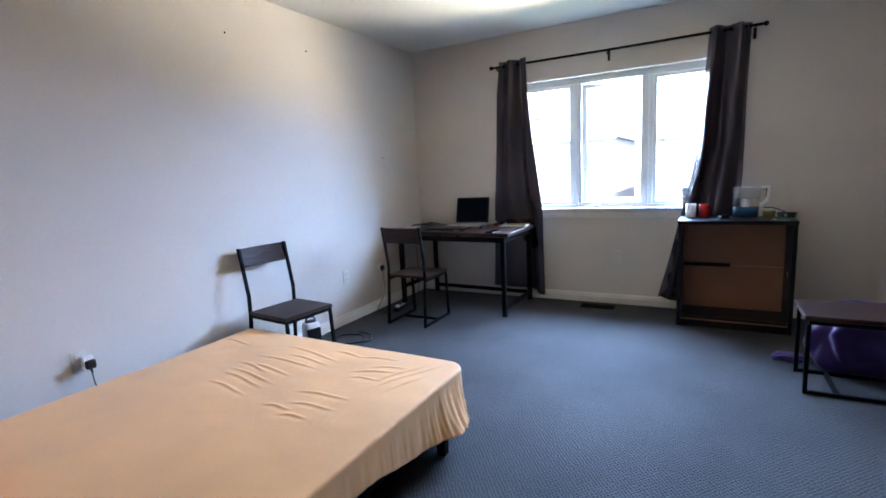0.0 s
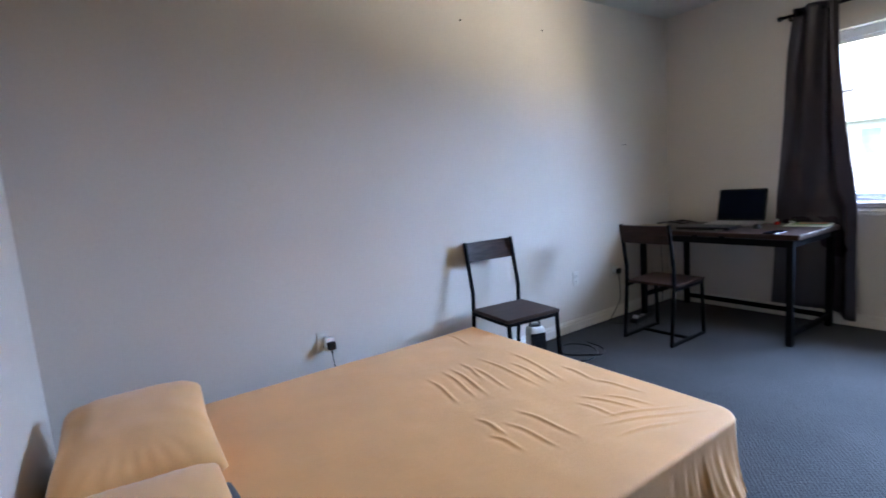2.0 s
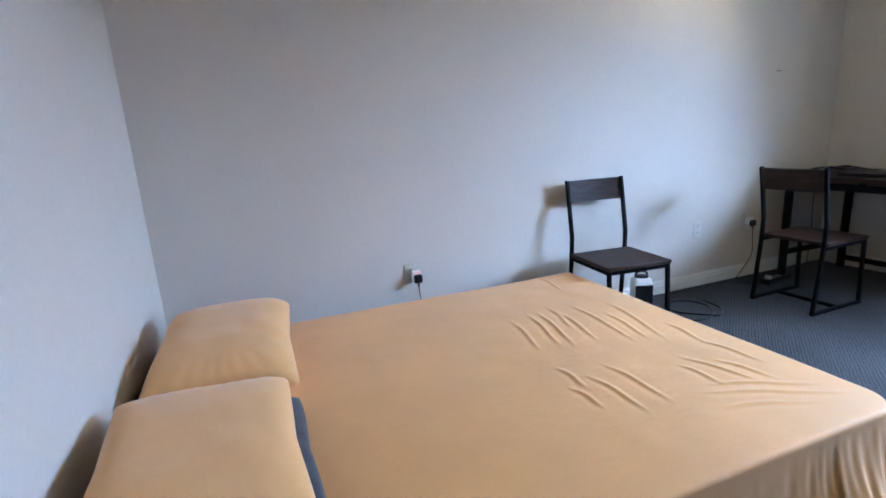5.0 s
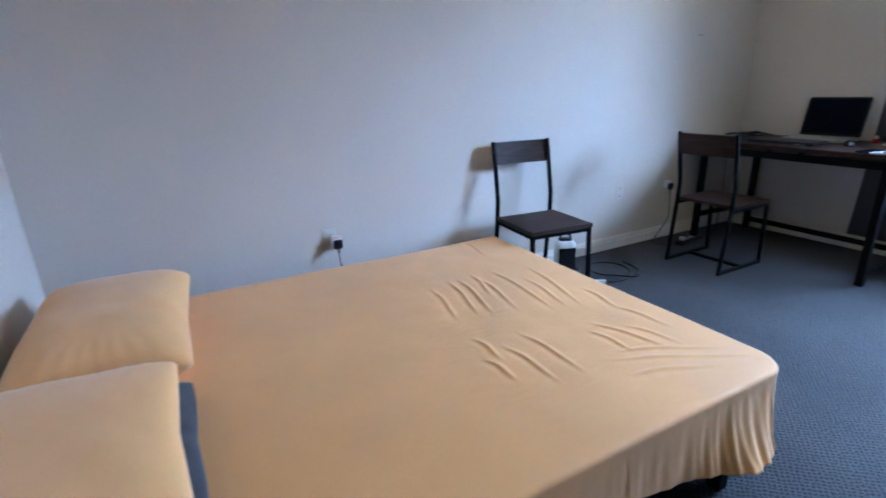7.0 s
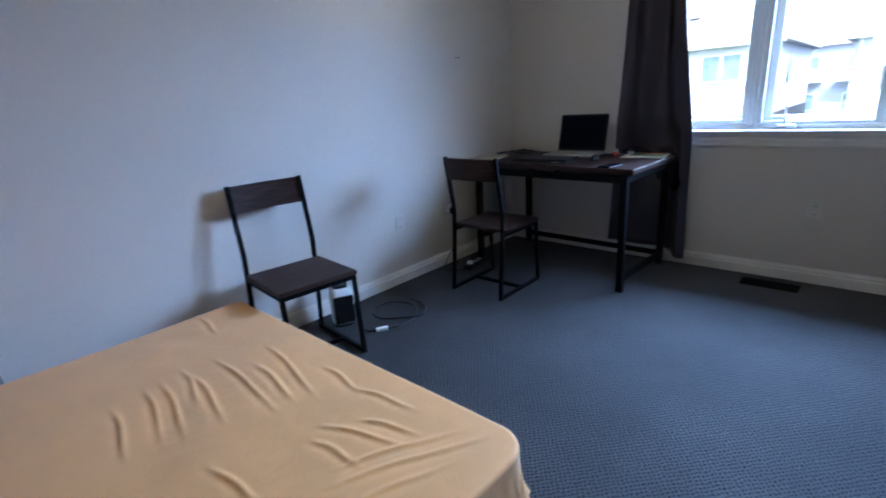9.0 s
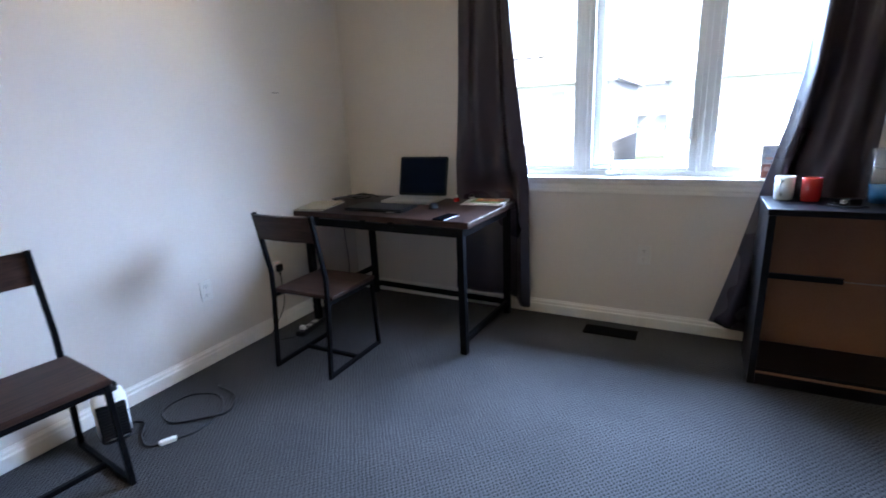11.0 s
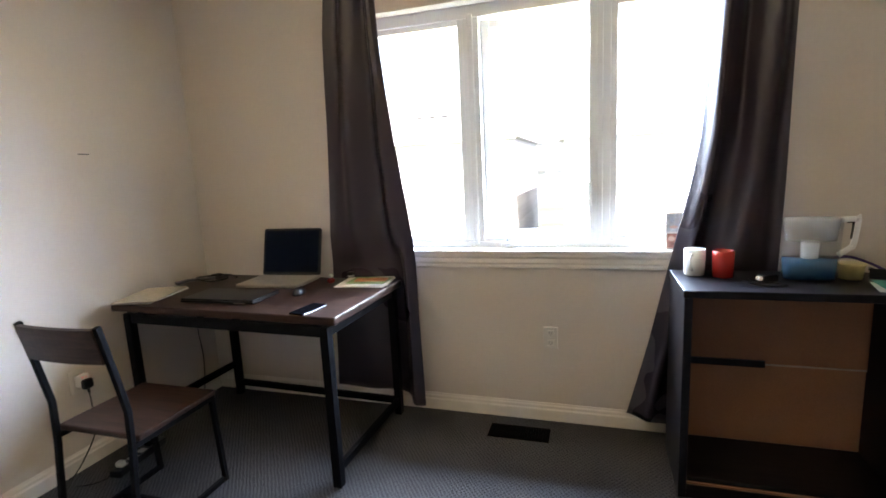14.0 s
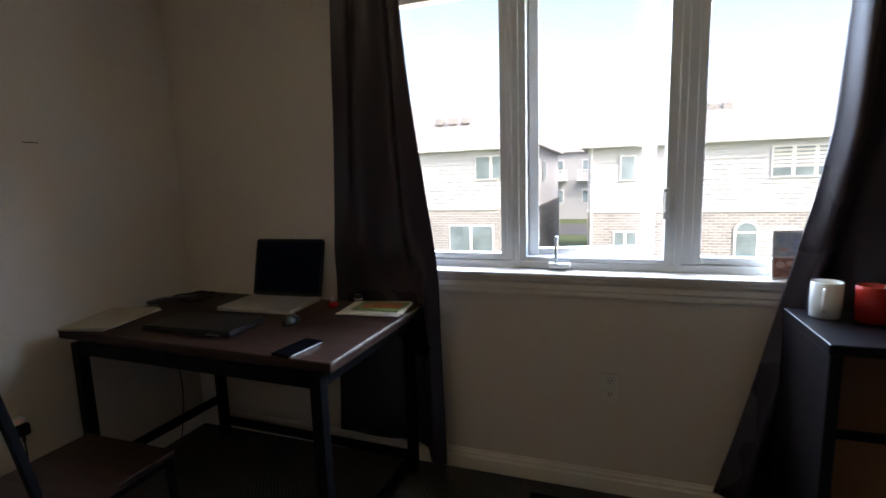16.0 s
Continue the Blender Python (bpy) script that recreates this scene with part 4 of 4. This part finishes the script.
tagged(part("cloth_strap", sweep(bmesh.new(), curve_points(((0.10, -0.34, DZ + 0.012), (0.13, -0.28, DZ + 0.018), (0.16, -0.22, DZ + 0.012), (0.22, -0.17, DZ + 0.010)), 8), square(0.05, 0.012, 0.004)), SLATE, smooth=True), "folded grey cloth strap on the desk", "strap")
tagged(part("headset_cable", cable(((0.12, -0.20, DZ + 0.005), (0.20, -0.12, DZ + 0.022), (0.28, -0.14, DZ + 0.005), (0.25, -0.24, DZ + 0.005), (0.16, -0.25, DZ + 0.024), (0.14, -0.14, DZ + 0.012), (0.24, -0.09, DZ + 0.012), (0.33, -0.12, DZ + 0.005)), 0.005), PLASTIC_BLACK, smooth=True), "coiled black cable on the desk", "cable")
fig = thing("trinket", pose(0.985, -0.165, DZ), "tiny red trinket with a white top", "ornament")
part("body", spun([(0.001, 0), (0.018, 0.0), (0.022, 0.012), (0.014, 0.024), (0.001, 0.026)], 16), CERAMIC_RED, fig, smooth=True)
part("top", spun([(0.001, 0.0255), (0.010, 0.027), (0.012, 0.036), (0.006, 0.046), (0.001, 0.047)], 14), CERAMIC_WHITE, fig, smooth=True)
pot = thing("small_jar", pose(1.050, -0.060, DZ), "tiny black jar with a white band", "jar")
part("body", spun([(0.001, 0), (0.018, 0), (0.018, 0.034), (0.001, 0.035)], 18), PLASTIC_BLACK, pot, smooth=True)
part("band", spun([(0.0183, 0.012), (0.0188, 0.012), (0.0188, 0.018), (0.0183, 0.018)], 18), WHITE, pot)


# ---- outlets, plugs, cords, heater, vent ----
def outlet(m, label):
    """A cover plate with two sockets; its face looks along +y of its own axes."""
    ob = thing("wall_outlet", m, label, "outlet", "wall outlets")
    part("plate", boxed(-0.036, 0.036, -0.0005, 0.006, -0.058, 0.058, 0.003), IVORY, ob)
    for z in (-0.026, 0.026):
        s = part("socket", boxed(-0.017, 0.017, 0.006, 0.0085, z - 0.015, z + 0.015, 0.002), IVORY, ob)
        for x in (-0.006, 0.006):
            part("slot", boxed(x - 0.0012, x + 0.0012, 0.0086, 0.0092, z - 0.002, z + 0.007), PLASTIC_BLACK, s)
        part("slot", boxed(-0.0022, 0.0022, 0.0086, 0.0092, z - 0.010, z - 0.006), PLASTIC_BLACK, s)
    part("screw", spun([(0.001, 0), (0.003, 0), (0.003, 0.001), (0.001, 0.0012)], 8), STEEL, ob, m=pose(0, 0.006, 0, -90, 0, 0))
    return ob


outlet(pose(0, -3.515, 0.435, 0, 0, -90), "white double outlet above the bed with a plug")
outlet(pose(0, -1.365, 0.425, 0, 0, -90), "white double outlet by the chair, unused")
outlet(pose(0, -0.885, 0.425, 0, 0, -90), "white double outlet by the desk with a plug")
outlet(pose(2.135, 0, 0.455, 0, 0, 180), "cream double outlet under the window")


def plug(m, label, led):
    """A moulded three-pin adaptor with a cord; it sticks out along +x."""
    ob = thing("power_plug", m, label, "plug", "plugs in the outlets")
    part("adaptor", boxed(0.0095, 0.040, -0.026, 0.026, -0.026, 0.030, 0.006), WHITE, ob, "white travel adaptor")
    part("plug_body", boxed(0.0402, 0.068, -0.024, 0.024, -0.036, 0.012, 0.010, 3), PLASTIC_BLACK, ob, "black moulded plug")
    part("strain_relief", sweep(bmesh.new(), ((0.055, 0, -0.034), (0.056, 0, -0.056)), circle(0.006, 8), (1, 0, 0)), PLASTIC_BLACK, ob)
    if led:
        for y in (-0.008, 0.008):
            part("indicator", boxed(0.0402, 0.0415, y - 0.002, y + 0.002, 0.019, 0.022), RED_LED, ob, "red indicator light")
    return ob


plug(pose(0, -3.487, 0.428), "black plug in a white adaptor above the bed", True)
plug(pose(0, -0.872, 0.428), "black plug in a white adaptor, red light", True)
tagged(part("plug_cord", cable(((0.056, -3.487, 0.374), (0.060, -3.486, 0.33), (0.070, -3.480, 0.26), (0.060, -3.47, 0.12), (0.055, -3.46, 0.004))), PLASTIC_BLACK, smooth=True), "thin black cord hanging behind the bed", "cord")
tagged(part("plug_cord", cable(((0.056, -0.872, 0.374), (0.062, -0.874, 0.30), (0.075, -0.89, 0.18), (0.050, -0.95, 0.06), (0.06, -1.02, 0.0035), (0.14, -1.03, 0.0035), (0.20, -0.97, 0.0035), (0.21, -0.93, 0.02))), PLASTIC_BLACK, smooth=True), "black cord running down to the carpet", "cord")
tagged(part("hanging_cord", cable(((0.040, -0.17, 0.722), (0.014, -0.150, 0.60), (0.008, -0.140, 0.42), (0.010, -0.128, 0.26), (0.020, -0.150, 0.12), (0.045, -0.20, 0.004)), 0.0028), PLASTIC_BLACK, smooth=True), "thin dark cord hanging down the wall behind the desk", "cord")
strip = thing("power_strip", pose(0.215, -0.80, 0, 0, 0, 8), "black power strip on the carpet under the desk", "power strip")
part("body", boxed(-0.03, 0.03, -0.15, 0.15, 0, 0.035, 0.006), PLASTIC_BLACK, strip)
for y in (-0.10, -0.04, 0.02):
    part("socket", boxed(-0.018, 0.018, y - 0.018, y + 0.018, 0.0352, 0.038, 0.001), SILVER, strip)
part("plug", boxed(-0.018, 0.018, -0.125, -0.095, 0.0382, 0.062, 0.006), WHITE, strip, "white plug")


def heater():
    ob = thing("fan_heater", pose(0.190, -2.040, 0, 0, 0, -112), "small white and black fan heater", "heater")
    part("foot", oval([(0.058, 0.050, 0.0), (0.060, 0.052, 0.006), (0.056, 0.048, 0.012)]), PLASTIC_BLACK, ob, smooth=True)
    part("body", oval([(0.054, 0.046, 0.012), (0.062, 0.054, 0.03), (0.064, 0.056, 0.19), (0.058, 0.050, 0.215), (0.046, 0.038, 0.226)]), WHITE, ob, "white plastic shell", True)
    g = part("grille", boxed(-0.055, 0.055, 0.0500, 0.0595, 0.022, 0.185, 0.006), PLASTIC_BLACK, ob, "black front grille")
    for i in range(10):
        part("slat", boxed(-0.048, 0.048, 0.0596, 0.0625, 0.035 + 0.014 * i, 0.039 + 0.014 * i), PLASTIC_BLACK, g)
    part("top_ring", oval([(0.042, 0.035, 0.2262), (0.040, 0.033, 0.236), (0.030, 0.025, 0.239)]), PLASTIC_BLACK, ob, smooth=True)
    part("handle", sweep(bmesh.new(), curve_points(((-0.038, 0, 0.232), (-0.030, 0, 0.256), (0, 0, 0.264), (0.030, 0, 0.256), (0.038, 0, 0.232)), 6), square(0.014, 0.006, 0.002), (0, 1, 0)), PLASTIC_BLACK, ob, smooth=True)


heater()
tagged(part("heater_cord", cable(((0.15, -1.985, 0.02), (0.21, -1.93, 0.0045), (0.30, -2.00, 0.0045), (0.40, -2.03, 0.0045), (0.455, -1.975, 0.010), (0.50, -1.87, 0.0045), (0.47, -1.72, 0.0045), (0.33, -1.63, 0.0045), (0.20, -1.69, 0.0045), (0.20, -1.83, 0.0045), (0.33, -1.88, 0.0045), (0.45, -1.80, 0.011), (0.50, -1.71, 0.0045), (0.42, -1.60, 0.0045), (0.26, -1.57, 0.0055)), 0.0055), PLASTIC_BLACK, smooth=True), "black heater cord looped on the carpet", "cord")
tagged(part("cord_connector", boxed(-0.012, 0.012, -0.034, 0.034, 0, 0.020, 0.006), WHITE, m=pose(0.452, -1.975, 0, 0, 0, -28)), "white in-line connector on the carpet", "connector")

vent = thing("floor_vent", pose(1.987, -0.168, 0.0), "brown metal floor register set in the carpet", "vent")
part("rim", boxed(-0.152, 0.152, -0.062, 0.062, 0.0005, 0.006, 0.002), VENT_BROWN, vent)
for i in range(22):
    part("louvre", boxed(-0.138 + 0.0126 * i, -0.132 + 0.0126 * i, -0.048, 0.048, 0.0062, 0.0095), VENT_BROWN, vent)

for y, z, s in ((-2.375, 2.31, 0.006), (-1.62, 2.33, 0.006)):
    tagged(part("nail", spun([(0.001, 0), (s, 0.0), (s, 0.004), (0.001, 0.006)], 10), VENT_BROWN, m=pose(0, y, z, 0, 90, 0)), "small dark nail in the painted wall", "nail", "nails in the wall")
tagged(part("wall_mark", boxed(0.0003, 0.0012, -0.695, -0.640, 1.488, 1.492), SLATE), "short dark scuff on the painted wall", "mark")


# ---- outside ----
bm = bmesh.new()
bmesh.ops.create_grid(bm, x_segments=1, y_segments=1, size=900)
structure("ground", bm, GRASS, "mown lawn between the houses", "ground").location.z = GROUND
structure("road", boxed(-80, 80, 33, 41, GROUND - 0.05, GROUND + 0.02), ASPHALT, "grey asphalt street beyond the houses", "road")


def house_window(parent, x0, x1, z0, z1, y, lights=1, blinds=False):
    w = part("window", boxed(x0, x1, y - 0.05, y + 0.02, z0, z1, 0.01), WHITE, parent, "white framed window")
    step = (x1 - x0) / lights
    for i in range(lights):
        a, b = x0 + step * i + 0.06, x0 + step * (i + 1) - 0.06
        part("pane", boxed(a, b, y - 0.062, y - 0.051, z0 + 0.06, z1 - 0.06), HOUSE_GLASS, w)
        if blinds:
            for j in range(5):
                zz = z0 + 0.34 + (z1 - z0 - 0.42) * j / 5
                part("blind_slat", boxed(a, b, y - 0.068, y - 0.063, zz, zz + 0.085), BLIND, w)


def siding(bm, x0, x1, y, z0, z1, step=0.17):
    """Lapped boards: each course leans out to its lower edge."""
    n = int((z1 - z0) / step)
    for i in range(n):
        a, b = z0 + i * step, z0 + (i + 1) * step
        v = [bm.verts.new(p) for p in ((x0, y - 0.045, a), (x1, y - 0.045, a), (x1, y, b), (x0, y, b), (x0, y, a), (x1, y, a))]
        bm.faces.new((v[0], v[1], v[2], v[3]))
        bm.faces.new((v[4], v[5], v[1], v[0]))


def house(label, x0, x1, y0, y1, eave, belt, side, windows, flank):
    ob = thing("house", pose(0, 0, 0), label, "house", "houses across the yards")
    part("brick_wall", boxed(x0, x1, y0, y1, GROUND, belt), BRICK, ob, "pale brick lower storey")
    part("upper_wall", boxed(x0 + 0.02, x1 - 0.02, y0 + 0.03, y1, belt, eave), SIDING, ob)
    bm = bmesh.new()
    siding(bm, x0, x1, y0 + 0.024, belt + 0.1, eave)
    tagged(part("siding", bm, SIDING, ob, "pale lapped siding"), kind="stuff")
    part("belt_course", boxed(x0 - 0.02, x1 + 0.02, y0 - 0.04, y0 + 0.02, belt - 0.02, belt + 0.1, 0.01), SIDING, ob)
    bm = bmesh.new()
    o, mid, rise = 0.35, (y0 + y1) / 2, 2.6
    v = [bm.verts.new(p) for p in ((x0 - o, y0 - o, eave), (x1 + o, y0 - o, eave), (x1 + o, y1 + o, eave), (x0 - o, y1 + o, eave), (x0 + 3, mid, eave + rise), (x1 - 3, mid, eave + rise))]
    for f in ((0, 1, 5, 4), (1, 2, 5), (2, 3, 4, 5), (3, 0, 4), (3, 2, 1, 0)):
        bm.faces.new([v[i] for i in f])
    roof = part("roof", bm, SHINGLE, ob, "grey shingle hip roof")
    part("gutter", boxed(x0 - o, x1 + o, y0 - o - 0.10, y0 - o, eave - 0.10, eave + 0.02, 0.02), WHITE, ob)
    part("downpipe", sweep(bmesh.new(), ((side, y0 - 0.08, eave - 0.05), (side, y0 - 0.08, GROUND + 0.1)), square(0.08), (1, 0, 0)), WHITE, ob)
    for x in flank:
        part("roof_vent", boxed(x - 0.17, x + 0.17, y0 + 1.9, y0 + 2.2, eave + 1.20, eave + 1.46, 0.03), SHINGLE, roof)
    for w in windows:
        house_window(ob, *w[:4], y0 - 0.02, *w[4:])
    return ob


right = house("pale two-storey house, brick below and siding above", 1.25, 12.6, 17.0, 26.0, 2.33, -0.12, 1.4,
              ((2.36, 2.92, 1.02, 1.95), (7.07, 8.95, 1.0, 2.05, 3, True), (2.17, 3.02, -1.75, -0.80, 2), (9.8, 10.8, -1.8, -0.6, 2)), (5.6, 6.1))


def arched(x, y0, y1, half, z0, spring):
    """An upright slab with a round head."""
    bm = bmesh.new()
    line = [(x - half, z0), (x + half, z0)] + [(x + half * math.cos(i * math.pi / 16), spring + half * math.sin(i * math.pi / 16)) for i in range(17)]
    rings = [[bm.verts.new((px, y, pz)) for px, pz in line] for y in (y0, y1)]
    n = len(line)
    for i in range(n):
        bm.faces.new((rings[0][i], rings[0][(i + 1) % n], rings[1][(i + 1) % n], rings[1][i]))
    bm.faces.new(rings[0])
    bm.faces.new(rings[1])
    return bm


arch = part("arched_window", arched(6.48, 16.94, 17.02, 0.38, -2.4, -0.80), WHITE, right, "white arched window")
part("arch_pane", arched(6.48, 16.92, 16.938, 0.30, -2.3, -0.80), HOUSE_GLASS, arch)
part("glazing_bar", boxed(6.19, 6.77, 16.905, 16.919, -0.86, -0.80), WHITE, arch)
left = house("pale two-storey house with a dark brick flank", -13.0, -0.85, 17.0, 27.0, 2.47, 0.04, -1.0,
             ((-3.08, -1.75, 1.2, 2.16, 2), (-4.24, -2.35, -1.75, -0.58, 2), (-8.6, -7.2, 1.1, 2.1, 2)), (-5.2, -4.6, -4.0))
part("flank_wall", boxed(-0.849, -0.80, 17.05, 27.0, GROUND, 0.04), DARK_BRICK, left, "dark grey brick flank")
part("flank_window", boxed(-0.83, -0.78, 20.3, 20.9, 1.1, 1.95, 0.01), HOUSE_GLASS, left)
far = thing("house", pose(0, 0, 0), "grey townhouse with white balconies, far away", "house", "houses across the yards")
part("wall", boxed(-7, 7, 46, 54, GROUND, 3.4), GREY_SIDING, far)
bm = bmesh.new()
v = [bm.verts.new(p) for p in ((-7.4, 45.6, 3.4), (7.4, 45.6, 3.4), (7.4, 54.4, 3.4), (-7.4, 54.4, 3.4), (-4, 50, 6), (4, 50, 6))]
for f in ((0, 1, 5, 4), (1, 2, 5), (2, 3, 4, 5), (3, 0, 4), (3, 2, 1, 0)):
    bm.faces.new([v[i] for i in f])
part("roof", bm, SHINGLE, far)
for x in (-3.4, -0.6, 2.2):
    for z in (-1.4, 1.4):
        house_window(far, x, x + 1.1, z, z + 1.3, 45.98)
    bal = part("balcony", boxed(x - 0.4, x + 1.5, 44.9, 45.9, 0.75, 0.9, 0.01), WHITE, far, "white balcony")
    part("rail", boxed(x - 0.4, x + 1.5, 44.9, 44.96, 1.7, 1.78), WHITE, bal)
    for i in range(9):
        part("baluster", boxed(x - 0.38 + 0.225 * i, x - 0.34 + 0.225 * i, 44.91, 44.95, 0.9, 1.7), WHITE, bal)
for a, b in ((-40, -16), (15, 30)):
    nb = thing("house", pose(0, 0, 0), "pale neighbouring house in the row", "house", "houses across the yards")
    part("wall", boxed(a, b, 17.5, 27, GROUND, 2.4), SIDING, nb)
    bm = bmesh.new()
    v = [bm.verts.new(p) for p in ((a, 17.1, 2.4), (b, 17.1, 2.4), (b, 27.4, 2.4), (a, 27.4, 2.4), (a + 3, 22, 5), (b - 3, 22, 5))]
    for f in ((0, 1, 5, 4), (1, 2, 5), (2, 3, 4, 5), (3, 0, 4), (3, 2, 1, 0)):
        bm.faces.new([v[i] for i in f])
    part("roof", bm, SHINGLE, nb)
